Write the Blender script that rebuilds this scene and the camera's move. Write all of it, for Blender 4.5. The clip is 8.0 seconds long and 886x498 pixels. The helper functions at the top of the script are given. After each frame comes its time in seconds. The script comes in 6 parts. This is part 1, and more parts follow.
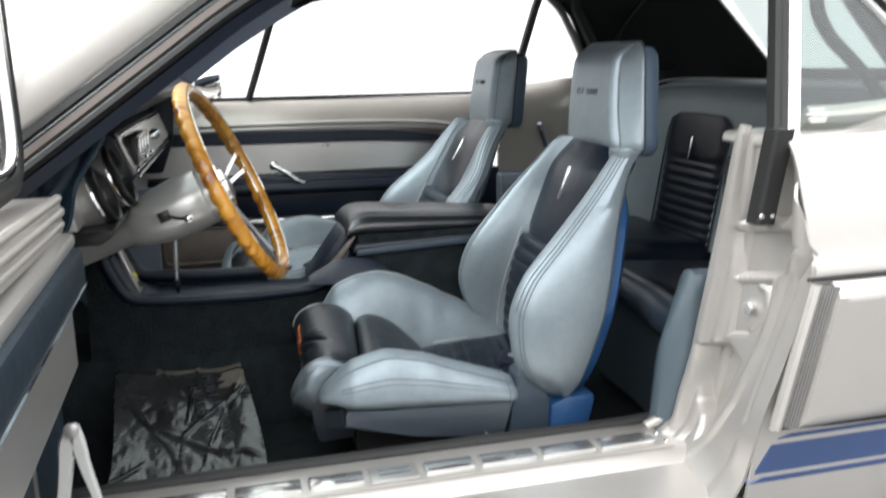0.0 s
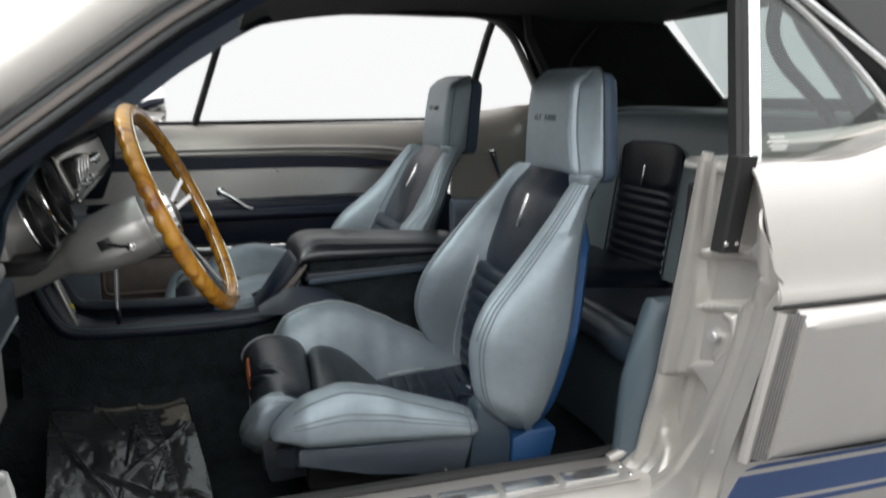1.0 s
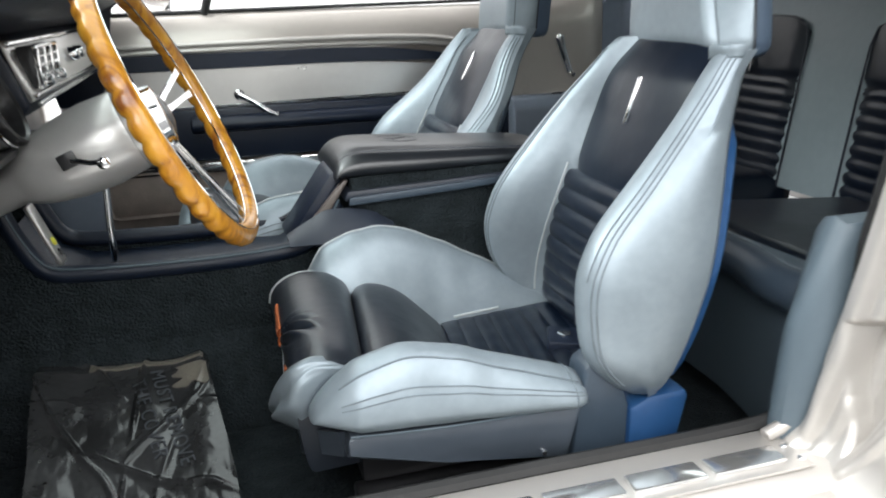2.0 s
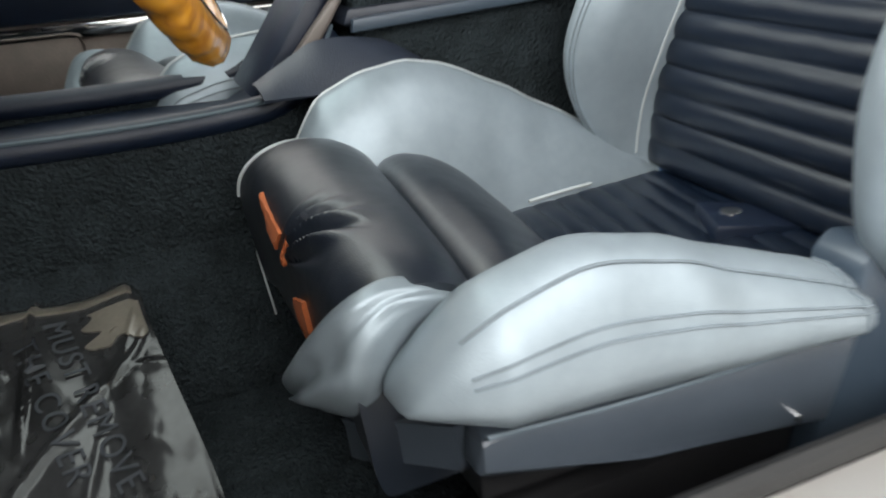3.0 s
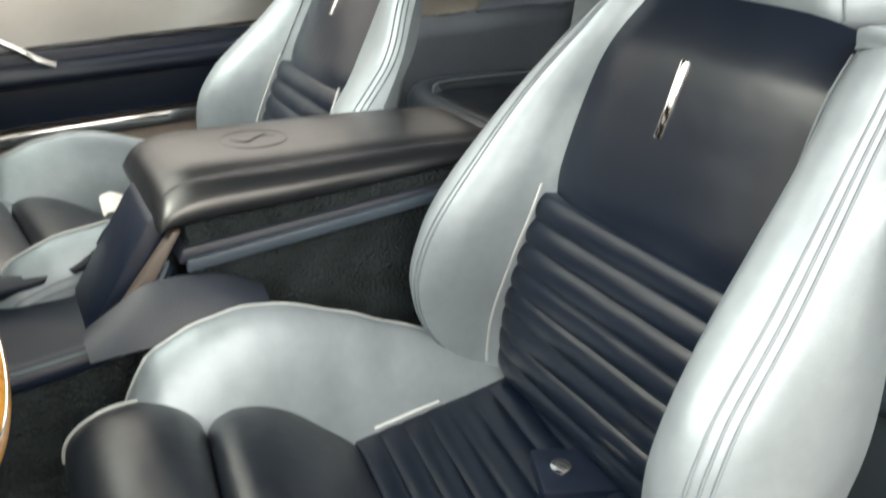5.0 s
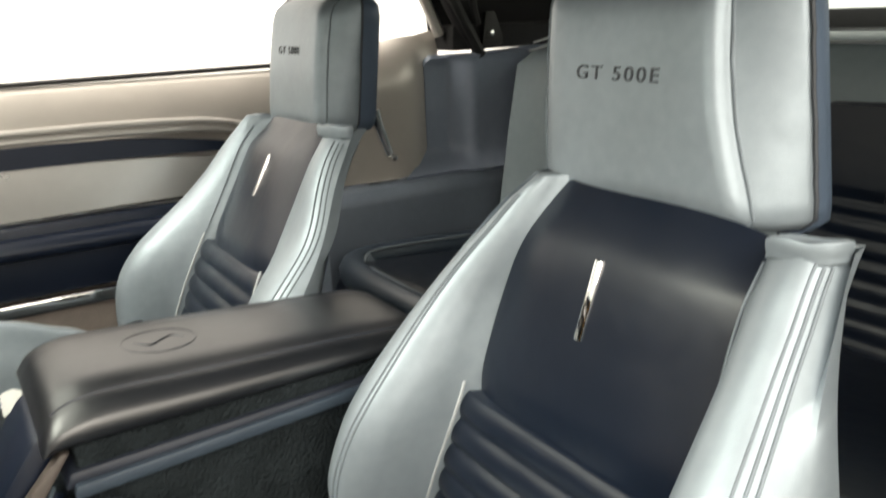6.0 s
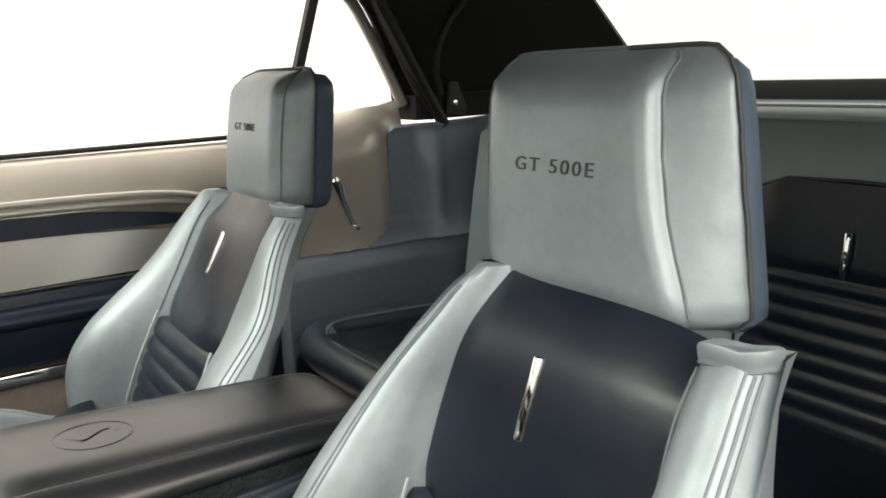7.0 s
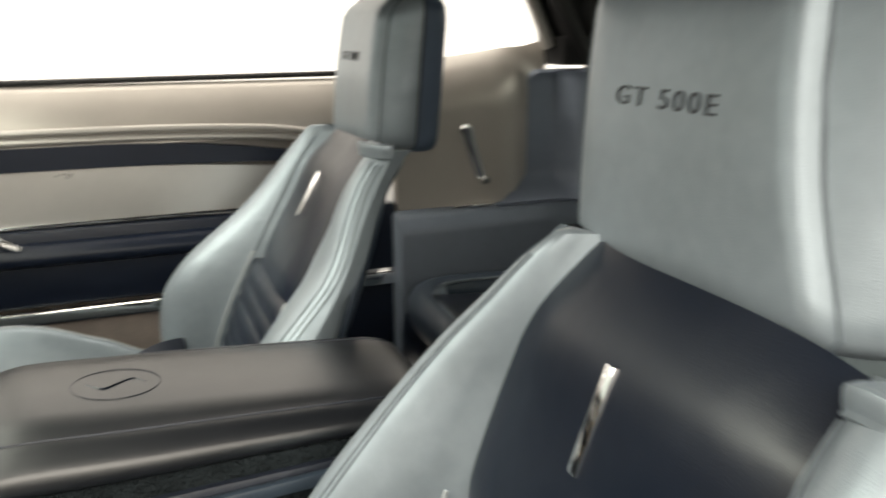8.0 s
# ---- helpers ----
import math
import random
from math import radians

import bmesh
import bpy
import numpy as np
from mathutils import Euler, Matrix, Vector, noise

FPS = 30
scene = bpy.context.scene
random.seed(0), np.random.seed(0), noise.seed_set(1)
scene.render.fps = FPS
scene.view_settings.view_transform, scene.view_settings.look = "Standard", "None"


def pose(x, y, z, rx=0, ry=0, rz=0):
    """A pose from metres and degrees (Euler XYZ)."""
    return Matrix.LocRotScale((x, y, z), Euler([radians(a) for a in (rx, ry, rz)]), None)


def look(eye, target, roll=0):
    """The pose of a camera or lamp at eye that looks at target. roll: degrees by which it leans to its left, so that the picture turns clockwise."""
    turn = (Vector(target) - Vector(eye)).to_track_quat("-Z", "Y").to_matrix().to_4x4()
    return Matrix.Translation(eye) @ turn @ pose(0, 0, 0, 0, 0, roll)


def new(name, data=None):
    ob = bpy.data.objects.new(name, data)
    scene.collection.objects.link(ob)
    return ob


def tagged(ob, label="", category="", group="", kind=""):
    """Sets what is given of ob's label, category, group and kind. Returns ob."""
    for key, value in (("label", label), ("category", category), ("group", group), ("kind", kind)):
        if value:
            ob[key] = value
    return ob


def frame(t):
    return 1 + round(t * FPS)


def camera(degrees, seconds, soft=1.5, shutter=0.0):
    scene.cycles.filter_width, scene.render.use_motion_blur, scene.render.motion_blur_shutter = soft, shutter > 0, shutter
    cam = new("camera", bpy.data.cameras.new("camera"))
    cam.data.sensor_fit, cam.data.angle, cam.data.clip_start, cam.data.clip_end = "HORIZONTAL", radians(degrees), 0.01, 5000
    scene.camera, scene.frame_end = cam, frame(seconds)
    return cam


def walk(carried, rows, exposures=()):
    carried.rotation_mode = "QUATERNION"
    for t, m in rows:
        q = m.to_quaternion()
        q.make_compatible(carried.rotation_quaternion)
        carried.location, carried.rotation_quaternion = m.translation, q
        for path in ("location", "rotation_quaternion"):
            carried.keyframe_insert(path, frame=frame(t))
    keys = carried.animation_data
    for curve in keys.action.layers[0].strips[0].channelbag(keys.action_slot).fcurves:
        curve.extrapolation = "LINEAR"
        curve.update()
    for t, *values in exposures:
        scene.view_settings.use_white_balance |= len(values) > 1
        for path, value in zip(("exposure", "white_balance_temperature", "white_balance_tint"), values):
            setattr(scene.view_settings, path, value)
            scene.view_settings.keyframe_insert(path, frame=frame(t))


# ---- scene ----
cam = camera(58.0, 8.0, soft=1.8, shutter=0.5)
PATH = [
    (0, (-0.614, -1.737, 0.988), (-0.123, 0.150, 0.542), -0.7),
    (0.5, (-0.623, -1.731, 1.004), (-0.040, 0.153, 0.675), 0.4),
    (1, (-0.620, -1.691, 0.981), (0.003, 0.171, 0.601), -0.0),
    (1.2, (-0.610, -1.643, 0.954), (0.021, 0.199, 0.501), 0.1),
    (1.5, (-0.597, -1.553, 0.921), (-0.023, 0.283, 0.375), -0.4),
    (1.8, (-0.575, -1.415, 0.919), (-0.058, 0.427, 0.339), -1.5),
    (2, (-0.576, -1.340, 0.913), (-0.054, 0.495, 0.314), -2.0),
    (2.2, (-0.607, -1.259, 0.875), (-0.058, 0.555, 0.233), -2.2),
    (3.3, (-0.618, -0.797, 0.706), (0.117, 0.853, -0.153), -3.8),
    (3.5, (-0.593, -0.785, 0.727), (0.139, 0.856, -0.152), -4.2),
    (4, (-0.591, -0.797, 0.819), (0.233, 0.765, -0.121), -0.8),
    (4.5, (-0.541, -0.788, 0.919), (0.296, 0.724, -0.088), 0.9),
    (5, (-0.481, -0.820, 0.954), (0.362, 0.763, 0.069), -1.5),
    (5.2, (-0.488, -0.818, 0.957), (0.418, 0.768, 0.151), -1.3),
    (6.3, (-0.399, -0.781, 1.006), (0.635, 0.861, 0.522), -2.9),
    (6.5, (-0.394, -0.783, 1.014), (0.655, 0.860, 0.570), -3.1),
    (7, (-0.379, -0.788, 1.017), (0.699, 0.838, 0.578), -2.4),
    (7.5, (-0.343, -0.773, 1.006), (0.728, 0.846, 0.524), -1.3),
    (8, (-0.234, -0.690, 0.976), (0.459, 1.111, 0.450), -0.4),
]
EXPOSURES = [(0.0, 0.33, 6250, 10), (0.3, 0.0, 6250, 10), (0.6, -0.43, 6300, 10), (1.0, -0.35, 6300, 10), (1.4, 0.05, 6250, 10), (2.0, 0.74, 6250, 10), (3.4, 0.84, 6600, 10), (4.0, 0.95, 6900, 10), (4.5, 1.18, 7100, 10), (5.5, 0.98, 7250, 10), (6.5, 0.80, 7300, 10), (7.0, 0.69, 7300, 10), (8.0, 0.58, 7300, 10)]
walk(cam, [(t, look(eye, target, roll)) for t, eye, target, roll in PATH], EXPOSURES)

# ---- world and lights ----
world = bpy.data.worlds.new("studio_world")
world.use_nodes = True
scene.world = world
world.node_tree.nodes["Background"].inputs[0].default_value = (1.0, 0.99, 0.97, 1)
world.node_tree.nodes["Background"].inputs[1].default_value = 0.3


def fill_lamp(name, eye, target, sx, sy, power, colour=(1, 0.985, 0.96)):
    lamp = bpy.data.lights.new(name, "AREA")
    lamp.shape, lamp.size, lamp.size_y, lamp.energy, lamp.color = "RECTANGLE", sx, sy, power, colour
    ob = new(name, lamp)
    ob.matrix_world = look(eye, target)
    return ob


# Two added area lamps, unseen, that brighten the near side and the cabin.
fill_lamp("softbox_lamp", (-1.6, -4.4, 2.9), (-0.3, -0.3, 0.6), 4.2, 2.2, 85)
fill_lamp("ceiling_lamp", (-2.7, 0.3, 3.8), (-0.5, 0.1, 0.6), 2.4, 4.0, 285)

# ---- materials ----


def nodes_of(name):
    m = bpy.data.materials.new(name)
    m.use_nodes = True
    return m, m.node_tree.nodes, m.node_tree.links, m.node_tree.nodes["Principled BSDF"]


def surface(name, colour, rough=0.5, metal=0.0, vary=0.12, vary_scale=6.0, grain=0.0, grain_scale=400.0, coat=0.0, bump_scale=0.0, bump=0.0, spec=0.5, voronoi=False, sheen=0.0):
    """A painted, leather or metal surface with broad blotches, fine grain and small relief."""
    m, n, l, b = nodes_of(name)
    tc = n.new("ShaderNodeTexCoord")
    big = n.new("ShaderNodeTexNoise")
    big.inputs["Scale"].default_value, big.inputs["Detail"].default_value = vary_scale, 4
    l.new(tc.outputs["Object"], big.inputs["Vector"])
    fine = n.new("ShaderNodeTexNoise")
    fine.inputs["Scale"].default_value, fine.inputs["Detail"].default_value = vary_scale * 12, 3
    l.new(tc.outputs["Object"], fine.inputs["Vector"])
    mixf = n.new("ShaderNodeMath")
    mixf.operation = "MULTIPLY_ADD"
    mixf.inputs[1].default_value, mixf.inputs[2].default_value = 0.35, 0.0
    l.new(fine.outputs["Fac"], mixf.inputs[0])
    add = n.new("ShaderNodeMath")
    add.operation = "ADD"
    l.new(mixf.outputs[0], add.inputs[0])
    l.new(big.outputs["Fac"], add.inputs[1])
    ramp = n.new("ShaderNodeValToRGB")
    ramp.color_ramp.elements[0].position, ramp.color_ramp.elements[1].position = 0.4, 0.95
    lo, hi = [c * (1 - vary) for c in colour], [min(1, c * (1 + vary)) for c in colour]
    ramp.color_ramp.elements[0].color, ramp.color_ramp.elements[1].color = (*lo, 1), (*hi, 1)
    l.new(add.outputs[0], ramp.inputs[0])
    l.new(ramp.outputs[0], b.inputs["Base Color"])
    rr = n.new("ShaderNodeMapRange")
    rr.inputs["From Min"].default_value, rr.inputs["From Max"].default_value = 0.3, 1.0
    rr.inputs["To Min"].default_value, rr.inputs["To Max"].default_value = rough * 0.85, min(1, rough * 1.2)
    l.new(add.outputs[0], rr.inputs["Value"])
    l.new(rr.outputs[0], b.inputs["Roughness"])
    b.inputs["Metallic"].default_value = metal
    b.inputs["Coat Weight"].default_value = coat
    b.inputs["Coat Roughness"].default_value = 0.08
    b.inputs["Specular IOR Level"].default_value = spec
    b.inputs["Sheen Weight"].default_value = sheen
    last = None
    if grain:
        g = n.new("ShaderNodeTexVoronoi" if voronoi else "ShaderNodeTexNoise")
        g.inputs["Scale"].default_value = grain_scale
        l.new(tc.outputs["Object"], g.inputs["Vector"])
        bp = n.new("ShaderNodeBump")
        bp.inputs["Strength"].default_value, bp.inputs["Distance"].default_value = grain, 0.001
        l.new(g.outputs[0], bp.inputs["Height"])
        last = bp
    if bump:
        g = n.new("ShaderNodeTexNoise")
        g.inputs["Scale"].default_value, g.inputs["Detail"].default_value = bump_scale, 2
        l.new(tc.outputs["Object"], g.inputs["Vector"])
        bp = n.new("ShaderNodeBump")
        bp.inputs["Strength"].default_value, bp.inputs["Distance"].default_value = bump, 0.01
        l.new(g.outputs[0], bp.inputs["Height"])
        if last:
            l.new(last.outputs[0], bp.inputs["Normal"])
        last = bp
    if last:
        l.new(last.outputs[0], b.inputs["Normal"])
    return m


def glass_pane(name, tint, gloss=0.06):
    """Thin window glass: mostly clear, with a mirror sheen that grows towards grazing."""
    m, n, l, b = nodes_of(name)
    n.remove(b)
    t = n.new("ShaderNodeBsdfTransparent")
    t.inputs[0].default_value = (*tint, 1)
    g = n.new("ShaderNodeBsdfGlossy")
    g.inputs["Roughness"].default_value = 0.01
    lw = n.new("ShaderNodeLayerWeight")
    lw.inputs["Blend"].default_value = 0.35
    f = n.new("ShaderNodeMath")
    f.operation = "MULTIPLY_ADD"
    f.inputs[1].default_value, f.inputs[2].default_value = 0.16, gloss * 0.5
    l.new(lw.outputs["Facing"], f.inputs[0])
    mix = n.new("ShaderNodeMixShader")
    l.new(f.outputs[0], mix.inputs[0])
    l.new(t.outputs[0], mix.inputs[1])
    l.new(g.outputs[0], mix.inputs[2])
    l.new(mix.outputs[0], n["Material Output"].inputs[0])
    return m


def wood_rim(name):
    m, n, l, b = nodes_of(name)
    tc = n.new("ShaderNodeTexCoord")
    mp = n.new("ShaderNodeMapping")
    mp.inputs["Scale"].default_value = (9, 30, 9)
    l.new(tc.outputs["Object"], mp.inputs[0])
    w = n.new("ShaderNodeTexNoise")
    w.inputs["Scale"].default_value, w.inputs["Detail"].default_value, w.inputs["Distortion"].default_value = 2.2, 6, 1.2
    l.new(mp.outputs[0], w.inputs["Vector"])
    ramp = n.new("ShaderNodeValToRGB")
    e = ramp.color_ramp.elements
    e[0].position, e[0].color = 0.30, (0.20, 0.062, 0.008, 1)
    e[1].position, e[1].color = 0.70, (0.60, 0.30, 0.030, 1)
    mid = ramp.color_ramp.elements.new(0.48)
    mid.color = (0.46, 0.20, 0.016, 1)
    l.new(w.outputs["Fac"], ramp.inputs[0])
    l.new(ramp.outputs[0], b.inputs["Base Color"])
    b.inputs["Roughness"].default_value = 0.32
    b.inputs["Coat Weight"].default_value = 0.55
    b.inputs["Coat Roughness"].default_value = 0.06
    return m


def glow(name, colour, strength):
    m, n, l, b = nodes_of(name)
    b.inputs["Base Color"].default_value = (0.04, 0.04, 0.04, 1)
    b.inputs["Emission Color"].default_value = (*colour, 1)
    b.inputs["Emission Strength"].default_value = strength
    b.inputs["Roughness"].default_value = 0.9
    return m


LEATHER = surface("silver_blue_leather", (0.232, 0.275, 0.304), 0.39, 0.38, 0.17, 7, 0.12, 1100, voronoi=True, bump=0.16, bump_scale=18)
LEATHER_DARK = surface("navy_black_leather", (0.0032, 0.0066, 0.0140), 0.31, 0.0, 0.10, 4, 0.08, 1000, voronoi=True, bump=0.14, bump_scale=16, spec=0.42)
# Lit copy of the navy-black leather: the roll's highlights put into the material.
LEATHER_LIT = surface("lit_black_seat_leather", (0.0050, 0.0082, 0.0145), 0.34, 0.0, 0.25, 9, 0.14, 900, voronoi=True, bump=0.14, bump_scale=26, spec=1.0)
LEATHER_ARM = surface("black_armrest_leather", (0.0070, 0.0084, 0.0112), 0.33, 0.0, 0.15, 6, 0.05, 900, voronoi=True, bump=0.02, bump_scale=14, spec=1.0)
LEATHER_LIT.node_tree.nodes["Principled BSDF"].inputs["IOR"].default_value = 1.55
PIPING = surface("silver_piping", (0.40, 0.43, 0.44), 0.4, 0.2, 0.1, 30)
STITCH = surface("grey_thread", (0.125, 0.152, 0.172), 0.7, 0, 0.2, 60)
SHELL_BLUE = surface("blue_seat_shell", (0.015, 0.058, 0.155), 0.40, 0.1, 0.15, 6, 0.2, 600, voronoi=True)
# Shaded copy of the slate vinyl, darkened for the lower side panel.
SLATE_SHADED = surface("shaded_slate_blue_vinyl", (0.120, 0.145, 0.178), 0.36, 0.05, 0.14, 5, 0.2, 800, voronoi=True)
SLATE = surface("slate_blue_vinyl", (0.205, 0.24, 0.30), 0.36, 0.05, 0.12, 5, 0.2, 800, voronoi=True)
SLATE_MID = surface("mid_slate_blue", (0.070, 0.095, 0.114), 0.40, 0.0, 0.12, 5, 0.15, 800, voronoi=True)
# Rear backrest slate, lightened in colour to offset the shadow it sits in.
SLATE_LIT = surface("lit_slate_rear_leather", (0.20, 0.245, 0.262), 0.40, 0.0, 0.12, 5, 0.15, 800, voronoi=True)
SLATE_DARK = surface("dark_slate_vinyl", (0.018, 0.023, 0.035), 0.42, 0, 0.15, 6, 0.2, 700, voronoi=True)
HINGE = surface("slate_satin_plastic", (0.036, 0.052, 0.072), 0.38, 0.05, 0.15, 6, 0.15, 600)
# Blue shell plastic greyed, its grazing sheen put into the base colour.
SHELL_SHEEN = surface("sheen_blue_shell", (0.070, 0.098, 0.140), 0.34, 0.1, 0.12, 6, 0.2, 600, voronoi=True)
NAVY = surface("navy_trim_vinyl", (0.0062, 0.0110, 0.0235), 0.38, 0, 0.2, 6, 0.2, 700, voronoi=True, spec=0.36)
PAN = surface("satin_seat_base_plastic", (0.050, 0.062, 0.078), 0.32, 0.1, 0.15, 7, 0.1, 600)
CARPET = surface("black_loop_carpet", (0.021, 0.027, 0.030), 0.95, 0, 0.4, 30, 1.0, 260, bump=0.9, bump_scale=240, spec=0.1)
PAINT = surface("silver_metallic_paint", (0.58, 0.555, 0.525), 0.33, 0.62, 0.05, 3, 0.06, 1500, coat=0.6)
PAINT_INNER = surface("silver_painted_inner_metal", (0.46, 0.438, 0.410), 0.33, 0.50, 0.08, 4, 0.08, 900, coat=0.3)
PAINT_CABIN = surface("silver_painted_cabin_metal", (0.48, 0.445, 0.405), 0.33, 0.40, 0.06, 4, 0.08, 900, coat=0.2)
ALLOY = surface("brushed_alloy_panel", (0.52, 0.51, 0.49), 0.30, 0.7, 0.06, 5, 0.05, 900)
COLUMN = surface("grey_column_paint", (0.55, 0.545, 0.53), 0.30, 0.60, 0.07, 8, 0.08, 900)
CHROME = surface("chrome", (0.82, 0.82, 0.82), 0.07, 1.0, 0.03, 8)
STRIPE = surface("blue_stripe_paint", (0.05, 0.085, 0.20), 0.35, 0.2, 0.08, 5, coat=0.4)
NAVY_CLOTH = surface("navy_padded_cloth", (0.008, 0.0175, 0.028), 0.55, 0, 0.2, 8, 0.25, 500, bump=0.7, bump_scale=16, spec=0.3)
RUBBER = surface("black_rubber", (0.012, 0.012, 0.012), 0.55, 0, 0.3, 20, 0.3, 300)
BLACK = surface("black_plastic", (0.012, 0.012, 0.013), 0.3, 0, 0.2, 12)
CLOTH = surface("black_soft_top_cloth", (0.010, 0.010, 0.011), 0.9, 0, 0.3, 14, 0.5, 900, sheen=0.05)
CLOTH_OUT = surface("dark_grey_vinyl_top", (0.045, 0.045, 0.046), 0.6, 0, 0.15, 10, 0.6, 500)
FILM = surface("clear_plastic_film_over_black_paper", (0.024, 0.025, 0.026), 0.19, 0.0, 0.6, 9, spec=0.45, coat=0.2)
CREAM = surface("cream_paper_under_film", (0.14, 0.128, 0.105), 0.30, 0.0, 0.35, 22, coat=0.3)
MESH = surface("dull_grey_wire", (0.30, 0.29, 0.28), 0.42, 0.5, 0.1, 20)
FOAM = surface("orange_foam", (0.40, 0.105, 0.030), 0.85, 0, 0.2, 40)
YELLOW = surface("yellow_plastic", (0.75, 0.70, 0.06), 0.4, 0, 0.05, 20)
WHITE = surface("white_paper", (0.75, 0.75, 0.72), 0.7, 0, 0.05, 20)
INK = surface("dark_embroidery", (0.03, 0.035, 0.042), 0.6, 0, 0.1, 60)
MIRROR = surface("mirror_glass", (0.85, 0.86, 0.87), 0.03, 1.0, 0.01, 5)
GAUGE = surface("gauge_face", (0.02, 0.02, 0.022), 0.25, 0, 0.2, 20)
GREY_BROWN = surface("brown_grey_carpet", (0.23, 0.19, 0.168), 0.8, 0, 0.2, 20, 0.5, 300)
CHANNEL = surface("brown_grey_channel_paint", (0.105, 0.088, 0.078), 0.42, 0.2, 0.12, 8)
TILE = surface("polished_sill_tile", (0.78, 0.78, 0.77), 0.16, 0.9, 0.05, 8)
WOOD = wood_rim("varnished_wood")
GLASS = glass_pane("window_glass", (0.80, 0.84, 0.83))
ROOM_WHITE = surface("white_studio_wall", (0.80, 0.80, 0.78), 0.8, 0, 0.03, 1.0)
# The walls' brightness is put in as emission and also fills the cabin.
GLOW_BACKDROP = glow("glowing_white_backdrop", (1, 0.985, 0.955), 1.15)
FILL_CEILING = glow("added_ceiling_fill", (1, 0.99, 0.97), 2.6)
CONCRETE = surface("grey_painted_floor", (0.10, 0.10, 0.10), 0.45, 0, 0.25, 2.0, 0.2, 60)
PLASTIC_WHITE = surface("pale_grey_plastic", (0.62, 0.62, 0.60), 0.4, 0, 0.06, 12)

# ---- mesh helpers ----


def finish(name, bm, material, angle=38):
    bmesh.ops.remove_doubles(bm, verts=bm.verts, dist=1e-6)
    bmesh.ops.recalc_face_normals(bm, faces=bm.faces)
    for f in bm.faces:
        f.smooth = True
    me = bpy.data.meshes.new(name)
    bm.to_mesh(me)
    bm.free()
    me.set_sharp_from_angle(angle=radians(angle))
    me.materials.append(material)
    return me


def part(name, bm, material, parent=None, label="", angle=38):
    ob = new(name, finish(name, bm, material, angle))
    if parent:
        ob.parent = parent
    return tagged(ob, label)


def thing(name, label, category, at=(0, 0, 0), group="", kind=""):
    ob = new(name)
    ob.location = at
    return tagged(ob, label, category, group, kind)


def join(*bms):
    out = bms[0]
    for b in bms[1:]:
        me = bpy.data.meshes.new("tmp")
        b.to_mesh(me)
        b.free()
        out.from_mesh(me)
        bpy.data.meshes.remove(me)
    return out


def loft(rings, closed=True, caps=True):
    """Skin through rings of equally many points."""
    bm = bmesh.new()
    vs = [[bm.verts.new(p) for p in ring] for ring in rings]
    n = len(vs[0])
    for a, b in zip(vs, vs[1:]):
        for i in range(n if closed else n - 1):
            j = (i + 1) % n
            bm.faces.new((a[i], a[j], b[j], b[i]))
    if caps and closed:
        bm.faces.new(vs[0][::-1])
        bm.faces.new(vs[-1])
    return bm


def tube(points, r, n=8, closed=False):
    pts = [Vector(p) for p in points]
    rings = []
    m = len(pts)
    side = None
    for i, p in enumerate(pts):
        a = pts[(i - 1) % m] if (closed or i) else p
        b = pts[(i + 1) % m] if (closed or i < m - 1) else p
        d = (b - a).normalized()
        if side is None:
            side = d.orthogonal().normalized()
        side = (side - d * side.dot(d)).normalized()
        up = d.cross(side)
        rr = r[i] if isinstance(r, (list, tuple)) else r
        rings.append([p + rr * (math.cos(k * math.tau / n) * side + math.sin(k * math.tau / n) * up) for k in range(n)])
    if closed:
        rings.append(rings[0])
    return loft(rings, caps=not closed)


def box(x0, x1, y0, y1, z0, z1, bevel=0.003, seg=2):
    bm = bmesh.new()
    bmesh.ops.create_cube(bm, size=1, matrix=Matrix.Translation(((x0 + x1) / 2, (y0 + y1) / 2, (z0 + z1) / 2)) @ Matrix.Diagonal((x1 - x0, y1 - y0, z1 - z0, 1)))
    if bevel:
        bmesh.ops.bevel(bm, geom=bm.edges[:], offset=bevel, segments=seg, affect="EDGES", profile=0.5)
    return bm


def lathe(profile, axis_from, axis_to, n=32):
    """Rings of (distance along, radius) round an axis."""
    a, b = Vector(axis_from), Vector(axis_to)
    d = (b - a).normalized()
    s = d.orthogonal().normalized()
    u = d.cross(s)
    return loft([[a + d * t + r * (math.cos(k * math.tau / n) * s + math.sin(k * math.tau / n) * u) for k in range(n)] for t, r in profile])


def extrude(profile, axis, lo, hi, bevel=0.0):
    """A closed outline pushed along an axis: (y, z) along x, (x, z) along y, (x, y) along z."""
    put = {"x": lambda a, b, c: (c, a, b), "y": lambda a, b, c: (a, c, b), "z": lambda a, b, c: (a, b, c)}[axis]
    bm = loft([[put(a, b, c) for a, b in profile] for c in (lo, hi)])
    if bevel:
        bmesh.ops.bevel(bm, geom=bm.edges[:], offset=bevel, segments=2, affect="EDGES", profile=0.5)
    return bm


